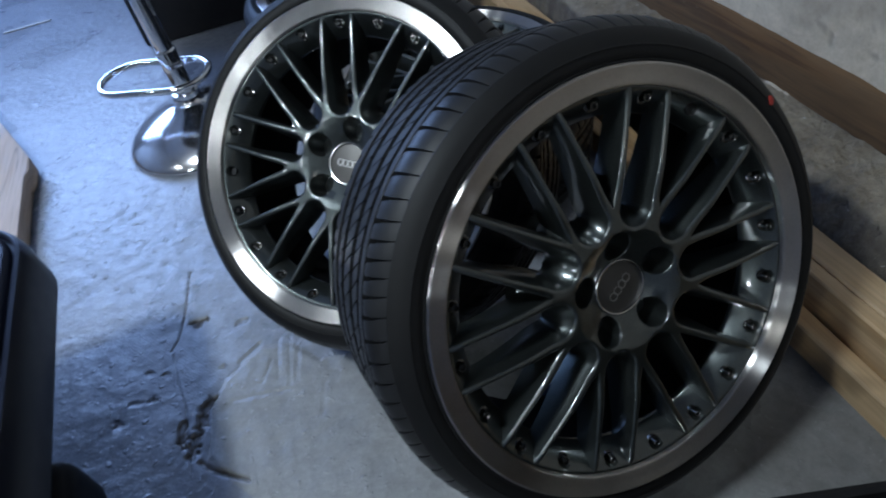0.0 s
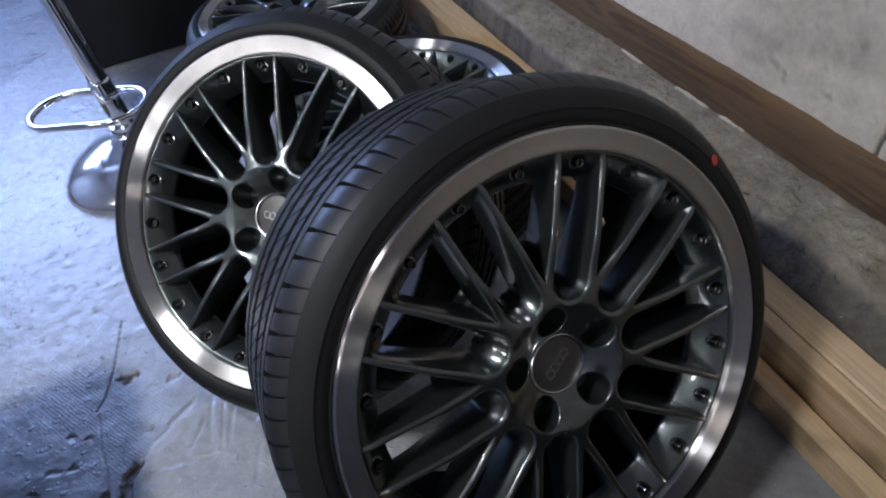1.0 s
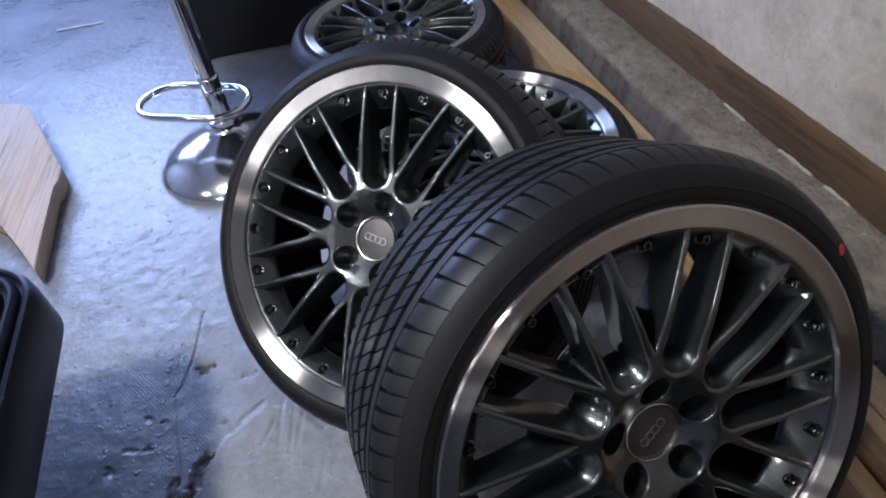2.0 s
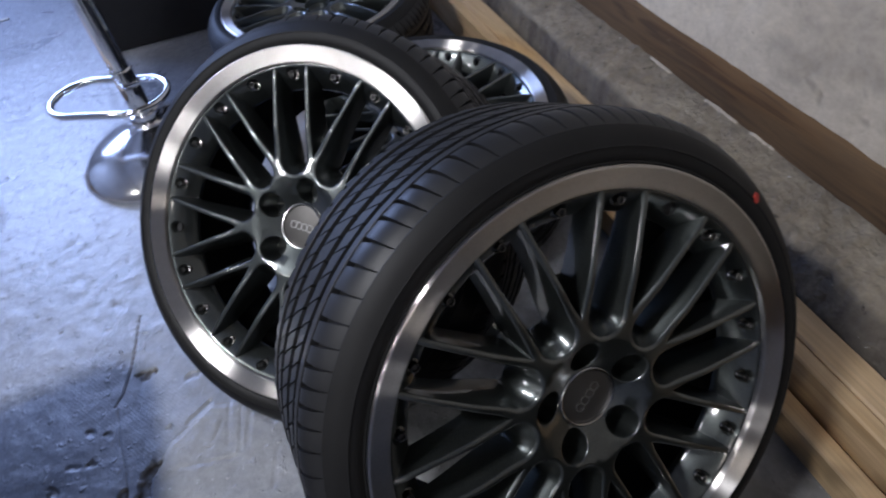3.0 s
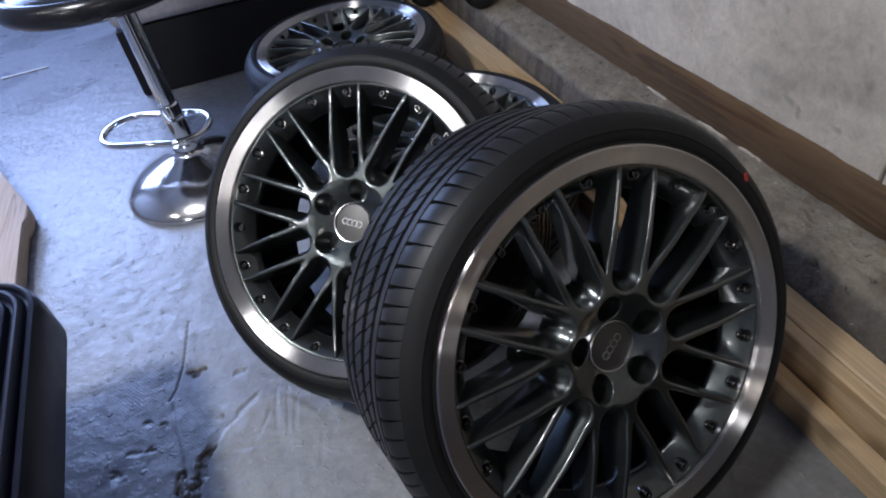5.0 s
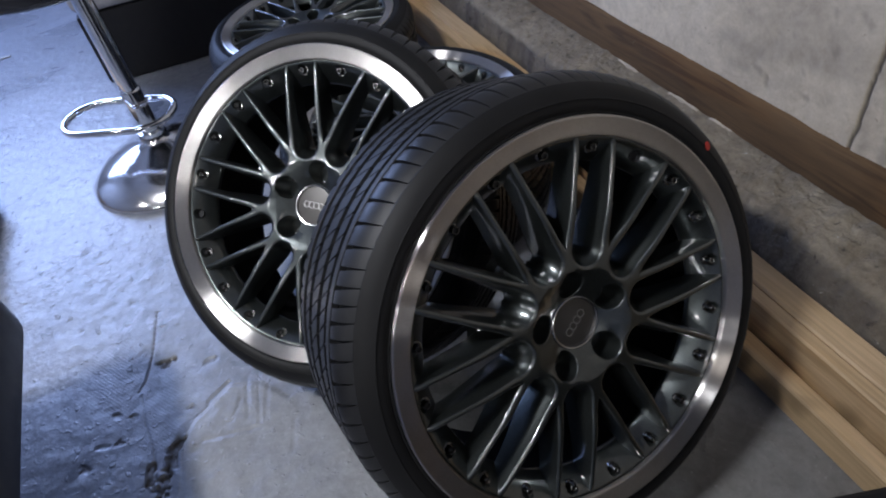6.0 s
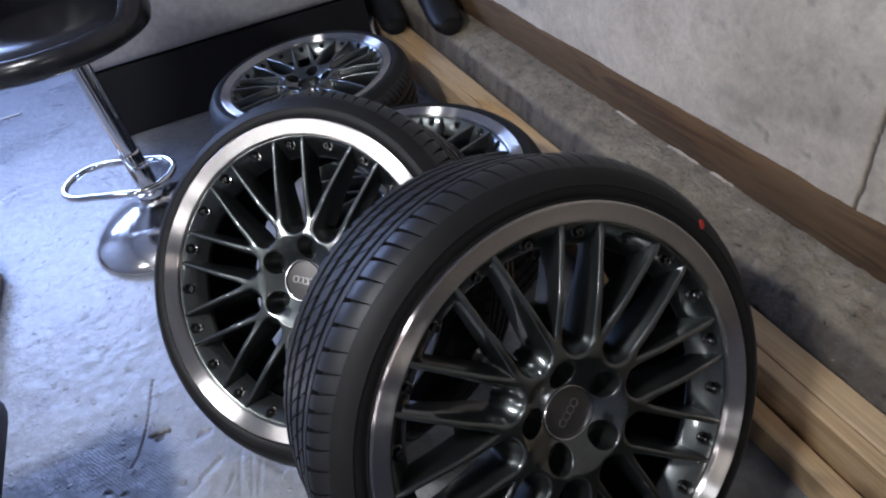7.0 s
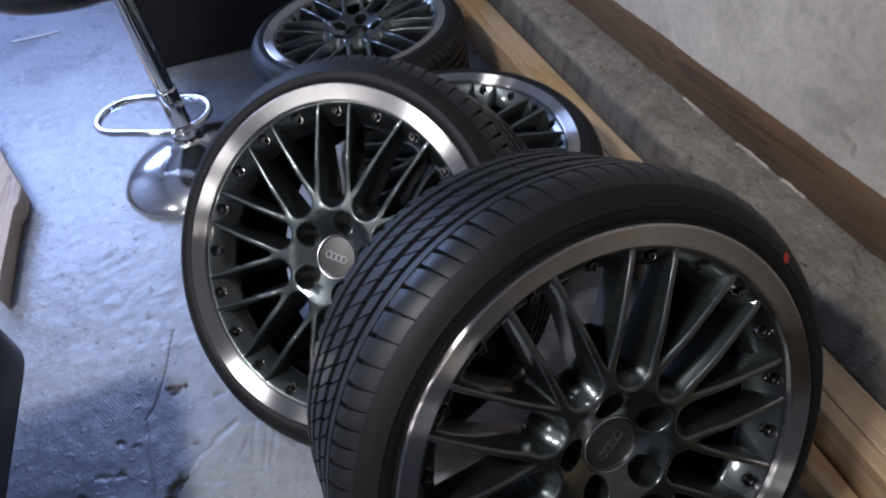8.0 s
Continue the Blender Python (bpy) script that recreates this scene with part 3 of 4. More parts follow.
def tread_block(bm, t0, t1, za, zb, slant, nz=4, nt=2, base=0.009, taper=0.0):
    """One tread block between two angles and two places across the tread; slant turns its ends, taper narrows it towards zb."""
    top, low = [], []
    for i in range(nz + 1):
        f = i / nz
        z = za + (zb - za) * f
        r = tread_radius(z)
        shift = slant * (f - 0.5) - (slant * 0.35 * (1 - f) ** 3 if taper else 0.0)
        row_t, row_b = [], []
        for j in range(nt + 1):
            t = t0 + taper * f + (t1 - t0 - 2 * taper * f) * j / nt + shift
            edge = 0.0007 if (i in (0, nz) or j in (0, nt)) else 0.0
            row_t.append(bm.verts.new(((r - edge) * math.cos(t), (r - edge) * math.sin(t), z)))
            row_b.append(bm.verts.new(((r - base) * math.cos(t), (r - base) * math.sin(t), z)))
        top.append(row_t)
        low.append(row_b)
    for i in range(nz):
        for j in range(nt):
            bm.faces.new((top[i][j], top[i][j + 1], top[i + 1][j + 1], top[i + 1][j]))
    ring_t = [top[0][j] for j in range(nt + 1)] + [top[i][nt] for i in range(1, nz + 1)] + [top[nz][j] for j in range(nt - 1, -1, -1)] + [top[i][0] for i in range(nz - 1, 0, -1)]
    ring_b = [low[0][j] for j in range(nt + 1)] + [low[i][nt] for i in range(1, nz + 1)] + [low[nz][j] for j in range(nt - 1, -1, -1)] + [low[i][0] for i in range(nz - 1, 0, -1)]
    for k in range(len(ring_t)):
        j = (k + 1) % len(ring_t)
        bm.faces.new((ring_t[k], ring_b[k], ring_b[j], ring_t[j]))


def tread_mesh():
    bm = bmesh.new()
    n = 84
    pitch = 2 * math.pi / n
    rnd = random.Random(4)
    edges = [0.0]
    for k in range(n):
        edges.append(edges[-1] + pitch * (1 + 0.16 * math.sin(k * 0.7) + 0.06 * rnd.uniform(-1, 1)))
    full = edges[-1]
    edges = [e * 2 * math.pi / full for e in edges]
    far_side = 2 * Z_MID
    for a, b in zip(edges, edges[1:]):
        gap = 0.0012 / R_TYRE
        # shoulder blocks, parted by slots that widen towards the middle
        tread_block(bm, a + gap / 2, b - gap / 2, -0.0015, -0.0365, 0.024, 6, 2, taper=0.0022 / R_TYRE)
        tread_block(bm, a + gap / 2, b - gap / 2, far_side + 0.0015, far_side + 0.0365, -0.024, 6, 2, taper=0.0022 / R_TYRE)
    # ribs cut by one slanting slit a pitch
    cut = 0.0014 / R_TYRE
    for a, b in zip(edges, edges[1:]):
        for za, zb, slant in ((-0.0605, -0.0785, 0.046), (-0.0915, -0.1165, 0.058), (-0.1295, -0.1475, 0.046)):
            tread_block(bm, a + cut, b - cut, za, zb, slant, 3, 1)
    # narrow unbroken ribs beside the shoulders
    for za, zb in ((-0.0388, -0.0500), (far_side + 0.0500, far_side + 0.0388)):
        lathe([(tread_radius(za) - 0.009, za), (tread_radius(za) - 0.0005, za), (tread_radius(za), za - 0.0006), (tread_radius(zb), zb + 0.0006), (tread_radius(zb) - 0.0005, zb), (tread_radius(zb) - 0.009, zb)], 144, bm)
    return bm


def lip_mesh():
    return lathe([(0.2330, -0.004), (0.2405, 0.0050), (0.2422, 0.0108), (0.2419, 0.0130), (0.2408, 0.0142), (0.2396, 0.0143), (0.2384, 0.0138),
                  (0.2340, 0.0121), (0.2290, 0.0104), (0.2240, 0.0091), (0.2208, 0.0084), (0.2199, 0.0078), (0.2195, 0.0060), (0.2190, -0.006)], 160)


def barrel_mesh():
    return lathe([(0.2188, -0.004), (0.2172, -0.010), (0.2160, -0.030), (0.2080, -0.050), (0.2040, -0.110), (0.2080, -0.170), (0.2200, -0.196),
                  (0.2330, -0.200), (0.2380, -0.212), (0.2415, -0.211), (0.2418, -0.202), (0.2360, -0.190), (0.2240, -0.186), (0.2130, -0.160),
                  (0.2090, -0.110), (0.2130, -0.050), (0.2240, -0.016), (0.2330, -0.006)], 96)


GAP, U0, VA, FILLET = 0.0200, 0.0925, 0.0300, 0.0042
WELL = -0.0105  # floor of the bolt wells
ROUND = [radians(15 * k) for k in range(13)]
BOWL = 0.0098  # flare of a gap's walls at its foot
DRAFT = ((1.0, -1.0), (0.80, -0.64), (0.55, -0.40), (0.28, -0.22))


def front_z(u):
    return 0.0042 * smoothstep((u - U0) / 0.05) - 0.0020 * smoothstep((u - 0.206) / 0.010)


def hub_z(r):
    """The hub face: a dish that slopes down to the cap."""
    return -0.0165 * max(0.0, min(1.0, (0.0705 - r) / 0.0370)) ** 1.15


def ring_height(r, a):
    """Front of the outer ring: a slope towards the hub with a round well for each bolt."""
    step = (math.degrees(a) - MISSING) % 18
    off = min(step, 18 - step)
    slope = max(0.0, 0.2170 - r)
    z = 0.0024 - 0.75 * slope - 18.0 * slope * slope
    d = math.hypot(r - R_BOLT, R_BOLT * radians(off))
    well = WELL + 0.018 * smoothstep((d - 0.0070) / 0.0013)
    return min(z, well)


def outer_ring(bm):
    seg, rows = 480, []
    radii = [0.2186, 0.2178, 0.2160] + [0.2146 - 0.0010 * k for k in range(24)]
    rows.append([bm.verts.new((0.2188 * math.cos(2 * math.pi * k / seg), 0.2188 * math.sin(2 * math.pi * k / seg), -0.012)) for k in range(seg)])
    for r in radii:
        rows.append([bm.verts.new((r * math.cos(2 * math.pi * k / seg), r * math.sin(2 * math.pi * k / seg), ring_height(r, 2 * math.pi * k / seg))) for k in range(seg)])
    for r, z in ((0.1912, -0.0310), (0.1930, -0.0360), (0.1970, -0.0375), (0.2140, -0.0340)):
        rows.append([bm.verts.new((r * math.cos(2 * math.pi * k / seg), r * math.sin(2 * math.pi * k / seg), z)) for k in range(seg)])
    for p, q in zip(rows, rows[1:]):
        for k in range(seg):
            j = (k + 1) % seg
            bm.faces.new((p[k], p[j], q[j], q[k]))


def centre_mesh():
    """The one-piece cast centre: ten forked arms, hub face with five bolt wells, and the outer ring."""
    bm = bmesh.new()
    valley = {}
    for k in range(10):
        ang = radians(U_FIRST + 36 * k)
        ca, sa = math.cos(ang), math.sin(ang)

        def put(u, v, z):
            return bm.verts.new((u * ca - v * sa, u * sa + v * ca, z))

        for side in (-1, 1):
            rows = []
            n = 24
            for i in range(n + 1):
                u = U0 + (0.2162 - U0) * i / n
                g = smoothstep((u - U0 + 0.002) / 0.022) if i else 0.0
                zf = front_z(u)
                slim = smoothstep((u - U0) / 0.085)
                a = GAP + 0.0014 * slim
                b = VA - 0.0010 * slim
                back = BOWL - (BOWL - 0.0030) * smoothstep((u - U0) / 0.105)
                side_back = 0.0030
                depth = 0.044 - 0.012 * smoothstep((u - U0) / 0.12)
                half = (b - a) / 2
                sec = [(a - 0.0003 - f * back, zf + h * depth) for f, h in DRAFT]
                for phi in ROUND:
                    low = FILLET if phi < math.pi / 2 else FILLET * g
                    sec.append((a + half * (1 - math.cos(phi)), zf - low * (1 - math.sin(phi)) ** 1.15))
                sec += [(b + (0.0003 + f * side_back) * g, zf + h * depth * g) for f, h in DRAFT[::-1]]
                rows.append([put(u, side * v, z) for v, z in sec])
            end = [rows[-1][j] for j in range(len(rows[-1]))]
            bm.faces.new(end if side < 0 else end[::-1])
            valley[(k, side)] = [row[-1] for row in rows[:8]]
            for p, q in zip(rows, rows[1:]):
                for j in range(len(p)):
                    if j == len(p) - 1:
                        f = (p[j], q[j], q[0], p[0])
                    else:
                        f = (p[j], q[j], q[j + 1], p[j + 1])
                    bm.faces.new(f if side > 0 else f[::-1])
        # rounded foot of the gap
        rings = []
        n = 24
        for i in range(n + 1):
            phi = radians(90 + 180 * i / n)
            spoon = BOWL + 0.0085 * max(0.0, -math.cos(phi)) ** 1.3
            ring = []
            for f, h in DRAFT:
                rad = GAP - 0.0003 - f * spoon
                ring.append(put(U0 + rad * math.cos(phi), rad * math.sin(phi), 0.044 * h))
            for psi in ROUND[:7]:
                rad = GAP + 0.005 * (1 - math.cos(psi))
                ring.append(put(U0 + rad * math.cos(phi), rad * math.sin(phi), -FILLET * (1 - math.sin(psi)) ** 1.15))
            rings.append(ring)
        for p, q in zip(rings, rings[1:]):
            for j in range(len(p) - 1):
                bm.faces.new((p[j], p[j + 1], q[j + 1], q[j]))
    # the sloping floor where two arms part
    for k in range(10):
        p, q = valley[(k, 1)], valley[((k + 1) % 10, -1)]
        mid = [bm.verts.new((m.co + n.co) / 2 + Vector((0, 0, -0.0015 * j / 7))) for j, (m, n) in enumerate(zip(p, q))]
        for x, y in ((p, mid), (mid, q)):
            for j in range(7):
                bm.faces.new((x[j], x[j + 1], y[j + 1], y[j]))
    # hub face: the space between the gaps, the bolt wells and the cap
    hub = bmesh.new()
    loop = []
    rim = GAP + 0.005
    for k in range(10):
        ang = radians(U_FIRST + 36 * k)
        ca, sa = math.cos(ang), math.sin(ang)
        n = 24
        pts = [(U0, -VA + 0.0001)] + [(U0 + rim * math.cos(radians(270 - 180 * i / n)), rim * math.sin(radians(270 - 180 * i / n))) for i in range(n + 1)]
        for u, v in pts:
            loop.append(hub.verts.new((u * ca - v * sa, u * sa + v * ca, 0)))
    es = [hub.edges.new((a, b)) for a, b in zip(loop, loop[1:] + loop[:1])]
    centres = [(0.0520 * math.cos(radians(V_HOLE + 72 * k)), 0.0520 * math.sin(radians(V_HOLE + 72 * k))) for k in range(5)]
    for (cx, cy), rad in [(c, 0.0178) for c in centres] + [((0, 0), 0.0336)]:
        ring = [hub.verts.new((cx + rad * math.cos(2 * math.pi * j / 28), cy + rad * math.sin(2 * math.pi * j / 28), 0)) for j in range(28)]
        es += [hub.edges.new((a, b)) for a, b in zip(ring, ring[1:] + ring[:1])]
    bmesh.ops.triangle_fill(hub, edges=es, use_beauty=True, normal=(0, 0, 1))
    for f in hub.faces:
        if f.normal.z < 0:
            f.normal_flip()
    inner = [e for e in hub.edges if len(e.link_faces) == 2]
    bmesh.ops.subdivide_edges(hub, edges=inner, cuts=1)
    bmesh.ops.triangulate(hub, faces=list(hub.faces))
    for v in hub.verts:
        r = math.hypot(v.co.x, v.co.y)
        v.co.z = hub_z(r)
    tmp = bpy.data.meshes.new("tmp")
    hub.to_mesh(tmp)
    hub.free()
    bm.from_mesh(tmp)
    bpy.data.meshes.remove(tmp)
    # walls of the bolt wells and of the cap's seat, their mouths following the dish
    wells = [(c, ((0.0178, 0.0), (0.0172, -0.0006), (0.0168, -0.0020), (0.0164, -0.010), (0.0150, -0.034), (0.0001, -0.034))) for c in centres]
    for (cx, cy), wall in wells + [((0, 0), ((0.0336, 0.0), (0.0331, -0.0015), (0.0328, -0.014), (0.0001, -0.014)))]:
        rows = []
        for k, (r, z) in enumerate(wall):
            ring = []
            for j in range(28):
                x, y = cx + r * math.cos(2 * math.pi * j / 28), cy + r * math.sin(2 * math.pi * j / 28)
                mouth = hub_z(math.hypot(x, y)) if k < 4 else hub_z(math.hypot(cx, cy))
                ring.append(bm.verts.new((x, y, mouth + z)))
            rows.append(ring)
        for p, q in zip(rows, rows[1:]):
            for j in range(28):
                i = (j + 1) % 28
                bm.faces.new((p[j], p[i], q[i], q[j]))
    # outer ring that carries the bolts, and the pad at the back of the hub
    outer_ring(bm)
    lathe([(0.078, -0.040), (0.079, -0.060), (0.030, -0.062), (0.030, -0.050), (0.078, -0.040)], 48, bm)
    bmesh.ops.remove_doubles(bm, verts=list(bm.verts), dist=0.00035)
    return bm


def bolt_mesh():
    bm = lathe([(0.0066, -0.002), (0.0066, 0.0010), (0.0062, 0.0016), (0.0049, 0.0020), (0.0047, 0.0034), (0.0046, 0.0082), (0.0044, 0.0096), (0.0040, 0.0103), (0.0034, 0.0103), (0.0030, 0.0097), (0.0029, 0.0062)], 20)
    cap_ring(bm, 0.0029, 0.0062, 20)
    return bm


def socket_mesh():
    bm = bmesh.new()
    cap_ring(bm, 0.0029, 0.0074, 6)
    lathe([(0.0029, 0.0074), (0.0029, 0.0068)], 6, bm)
    return bm


def cap_mesh():
    return lathe([(0.0326, -0.019), (0.0324, -0.0118), (0.0316, -0.0104), (0.0302, -0.0104), (0.0293, -0.0112), (0.0150, -0.0096), (0.0002, -0.0090)], 64)


def badge_mesh():
    bm = bmesh.new()
    for k in range(4):
        ring = lathe([(0.0054, -0.0112), (0.0054, -0.0086), (0.0043, -0.0086), (0.0043, -0.0112)], 20)
        for v in ring.verts:
            v.co.x += (k - 1.5) * 0.0086
        tmp = bpy.data.meshes.new("tmp")
        ring.to_mesh(tmp)
        ring.free()
        bm.from_mesh(tmp)
        bpy.data.meshes.remove(tmp)
    return bm


def wheel(label):
    root = tagged(new("car_wheel"), label, "wheel", "alloy wheels")
    tyre = part("tyre", tyre_bodies(), RUBBER, root, "black low-profile tyre with a blocked tread", 32)
    tagged(part("tread", tread_mesh(), TREAD, tyre, "", 32), kind="stuff")
    part("rim_lip", lip_mesh(), POLISHED, root, "polished bare metal outer lip", 50)
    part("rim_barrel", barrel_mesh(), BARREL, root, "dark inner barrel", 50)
    part("wheel_centre", centre_mesh(), ANTHRACITE, root, "glossy anthracite cross-spoke centre", 38)
    bolt, socket = mesh_from("bolt", bolt_mesh(), BOLT_STEEL, 30), mesh_from("socket", socket_mesh(), HOLE_SHADE, 0)
    for k in range(20):
        a = radians(MISSING + 18 * k)
        at = Matrix.Translation((R_BOLT * math.cos(a), R_BOLT * math.sin(a), WELL))
        if k:
            b = part("bolt", bolt, None, root, at=at)
            part("socket", socket, None, b)
        else:
            # shallow recess closed by a disc in the painted shade colour
            hole = lathe([(0.0071, 0.0050), (0.0069, 0.0052), (0.0066, 0.0044), (0.0064, 0.0004)], 20)
            cap_ring(hole, 0.0065, 0.0004, 20)
            part("bolt_hole", hole, HOLE_SHADE, root, "empty bolt hole, its depth coloured near-black", at=at)
    cap = part("centre_cap", cap_mesh(), CAP_METAL, root, "grey metal centre cap", at=Matrix.Translation((0, 0, -0.0075)))
    part("trim_ring", lathe([(0.0330, -0.0118), (0.0328, -0.0086), (0.0318, -0.0076), (0.0302, -0.0080), (0.0297, -0.0108)], 64), TRIM_STEEL, cap, "bright trim ring")
    part("badge", badge_mesh(), BADGE_METAL, cap, at=Matrix.Rotation(radians(CAP_TURN), 4, "Z"))
    return root


CAP_TURN = 72.0
WHEEL_A = "anthracite cross-spoke wheel with a polished lip, tyre leaning back"
first = wheel(WHEEL_A)
W_FRONT = pose(0, 0, 0.342, 57.906, 33.481, -11.484)
W_SECOND = pose(-0.228, 0.403, 0.343, -14.453, -45.941, 66.808)
W_FLAT_NEAR = Matrix.Translation((0.055, 0.715, 0.236)) @ Matrix.Rotation(radians(3.4), 4, "X") @ Matrix.Rotation(radians(20), 4, "Z")
W_FLAT_FAR = Matrix.Translation((-0.004, 1.350, 0.236)) @ Matrix.Rotation(radians(2.0), 4, "X") @ Matrix.Rotation(radians(-1.0), 4, "Y") @ Matrix.Rotation(radians(12), 4, "Z")
tagged(copy_thing(first, W_SECOND), "anthracite cross-spoke wheel leaning back against a flat-lying one")
tagged(copy_thing(first, W_FLAT_NEAR), "anthracite cross-spoke wheel lying on the floor by the planks")
far = tagged(copy_thing(first, W_FLAT_FAR), "anthracite cross-spoke wheel without its cap, lying on the floor")
first.matrix_basis = W_FRONT
for o in [c for c in far.children_recursive if c.name.startswith(("centre_cap", "badge", "trim_ring"))][::-1]:
    bpy.data.objects.remove(o)


def paint_mark():
    """A dab of red paint on the sidewall."""
    bm = bmesh.new()
    a0 = math.atan2(0.244, 0.099)
    pts = []
    n = 14
    for k in range(n):
        t = 2 * math.pi * k / n
        q = 1 + 0.25 * noise.noise((math.cos(t) * 2, math.sin(t) * 2, 5))
        r, a = 0.2620 + 0.0058 * q * math.sin(t), a0 + 0.016 * q * math.cos(t)
        pts.append(bm.verts.new((r * math.cos(a), r * math.sin(a), 0.0138 - 0.55 * max(0, r - 0.2590))))
    low = [bm.verts.new((v.co.x, v.co.y, v.co.z - 0.004)) for v in pts]
    bm.faces.new(pts)
    for k in range(n):
        j = (k + 1) % n
        bm.faces.new((pts[k], low[k], low[j], pts[j]))
    return bm


part("paint_mark", paint_mark(), RED_PAINT, first, "small red paint dot")

# ---- planks along the ledge ----
def plank(name, x0, x1, y0, y1, z0, z1, label, seed):
    bm = bmesh.new()
    ny = 40
    c = 0.003
    prof = [(x0, z0 + c), (x0, z1 - c), (x0 + c, z1), (x1 - c, z1), (x1, z1 - c), (x1, z0 + c), (x1 - c, z0), (x0 + c, z0)]
    rows = []
    for k in range(ny + 1):
        y = y0 + (y1 - y0) * k / ny
        row = []
        for x, z in prof:
            w = 0.0012 * noise.noise((y * 8, x * 30, z * 30 + seed))
            row.append(bm.verts.new((x - x0 + w, y - y0, z - z0 + (abs(w) if z > z0 + 0.01 else 0))))
        rows.append(row)
    for a, b in zip(rows, rows[1:]):
        for k in range(8):
            j = (k + 1) % 8
            bm.faces.new((a[k], b[k], b[j], a[j]))
    bm.faces.new(rows[0])
    bm.faces.new(rows[-1][::-1])
    return thing(name, bm, PINE, label, "plank", "planks by the ledge", at=pose(x0, y0, z0), smooth=30)


plank("plank", 0.3315, 0.3640, -0.9, 1.05, 0, 0.056, "pale pine batten lying on the floor", 1)
plank("plank", 0.3785, 0.4035, -0.95, 1.97, 0, 0.105, "pale pine board on edge against a beam", 2)
plank("plank", 0.4050, 0.4560, -0.85, 1.98, 0, 0.107, "yellowish pine beam lying against the ledge", 3)


# ---- bar stool ----
def bar_stool():
    root = tagged(new("bar_stool"), "chrome bar stool with a black leatherette seat", "stool")
    base = lathe([(0.0002, 0.0), (0.200, 0.0), (0.2045, 0.002), (0.2045, 0.006), (0.2010, 0.012), (0.1900, 0.024), (0.1720, 0.038), (0.1480, 0.052), (0.1200, 0.065), (0.0900, 0.077), (0.0640, 0.087), (0.0450, 0.095), (0.0380, 0.102), (0.036, 0.110)], 96)
    part("base", base, SATIN_CHROME, root, "domed chrome foot plate")
    part("column", lathe([(0.0260, 0.09), (0.0260, 0.236), (0.0250, 0.240), (0.0225, 0.242)], 40), CHROME, root, "chrome outer tube")
    part("piston", lathe([(0.0225, 0.230), (0.0225, 0.515)], 40), CHROME, root, "chrome lift tube")
    part("collar", lathe([(0.0265, 0.106), (0.034, 0.108), (0.034, 0.122), (0.0265, 0.124)], 40), CHROME, root)
    pts = []
    L, Wd = 0.066, 0.078
    for k in range(48):
        t = 2 * math.pi * k / 48
        sx = L if math.cos(t) >= 0 else -L
        pts.append((sx + Wd * math.cos(t), Wd * math.sin(t), 0.0))
    rest = tube(pts, 0.0085, 12, True)
    part("footrest", rest, CHROME, root, "chrome footrest loop", at=Matrix.Translation((-0.052, -0.002, 0.182)) @ Matrix.Rotation(radians(-27), 4, "Z"))
    part("seat_plate", box(-0.08, 0.08, -0.08, 0.08, 0.510, 0.526, 0.006), BLACK_PLASTIC, root)
    pad = lathe([(0.0002, 0.526), (0.150, 0.527), (0.175, 0.535), (0.186, 0.550), (0.188, 0.562), (0.178, 0.572), (0.120, 0.580), (0.0002, 0.576)], 64)
    part("seat", pad, LEATHER, root, "black leatherette seat pad", at=pose(-0.03, 0.0, 0))
    # rolled rim round the pad, rising into the wrap-round back
    band = bmesh.new()
    rows = []
    n = 64
    for k in range(n):
        a = 2 * math.pi * k / n
        lift = 0.20 * smoothstep((math.cos(a - radians(65)) + 0.25) / 1.1)
        row = []
        for j in range(14):
            q = 2 * math.pi * j / 14
            r = 0.203 + 0.019 * math.cos(q) + 0.10 * lift
            row.append(band.verts.new((r * math.cos(a), r * math.sin(a), 0.552 + lift * 0.5 + (0.026 + lift * 0.5) * math.sin(q))))
        rows.append(row)
    for p, q in zip(rows, rows[1:] + rows[:1]):
        for j in range(14):
            i = (j + 1) % 14
            band.faces.new((p[j], q[j], q[i], p[i]))
    part("backrest", band, LEATHER, root, "padded black wrap-round back", at=pose(-0.03, 0.0, 0))
    return root


stool = bar_stool()
stool.matrix_basis = pose(-0.502, 1.252, 0, 0, 0, 0)


# ---- low couch at the back ----
def couch():
    root = tagged(new("couch"), "low couch with a black base and grey cloth cushion", "couch")
    part("base", box(-0.64, 0.34, 0, 0.95, 0.0, 0.235, 0.012), BLACK, root, "black cloth-covered base")
    cushion = box(-0.645, 0.345, -0.012, 0.94, 0.237, 0.44, 0.045, 2, segments=4)
    for v in cushion.verts:
        v.co.z += 0.006 * noise.noise((v.co.x * 5, v.co.y * 5, v.co.z * 5))
    part("cushion", cushion, GREY_CLOTH, root, "grey cloth seat cushion", 60)
    return root


couch().matrix_basis = pose(0, 1.885, 0, 0, 0, -1.5)


# ---- wooden block, case, crate ----
def offcut():
    bm = bmesh.new()
    top = [(-0.935, 0.90), (-0.955, 1.215), (-0.945, 1.240), (-0.948, 1.305), (-1.12, 1.72), (-1.38, 1.86), (-1.40, 1.45), (-1.06, 1.12)]
    n = len(top)
    up = [bm.verts.new((x, y, 0.052)) for x, y in top]
    lo = [bm.verts.new((x - 0.004, y + 0.002, 0.0)) for x, y in top]
    bm.faces.new(up)
    bm.faces.new(lo[::-1])
    for k in range(n):
        j = (k + 1) % n
        bm.faces.new((lo[k], lo[j], up[j], up[k]))
    bmesh.ops.bevel(bm, geom=list(bm.edges), offset=0.0025, segments=2, affect="EDGES")
    return bm


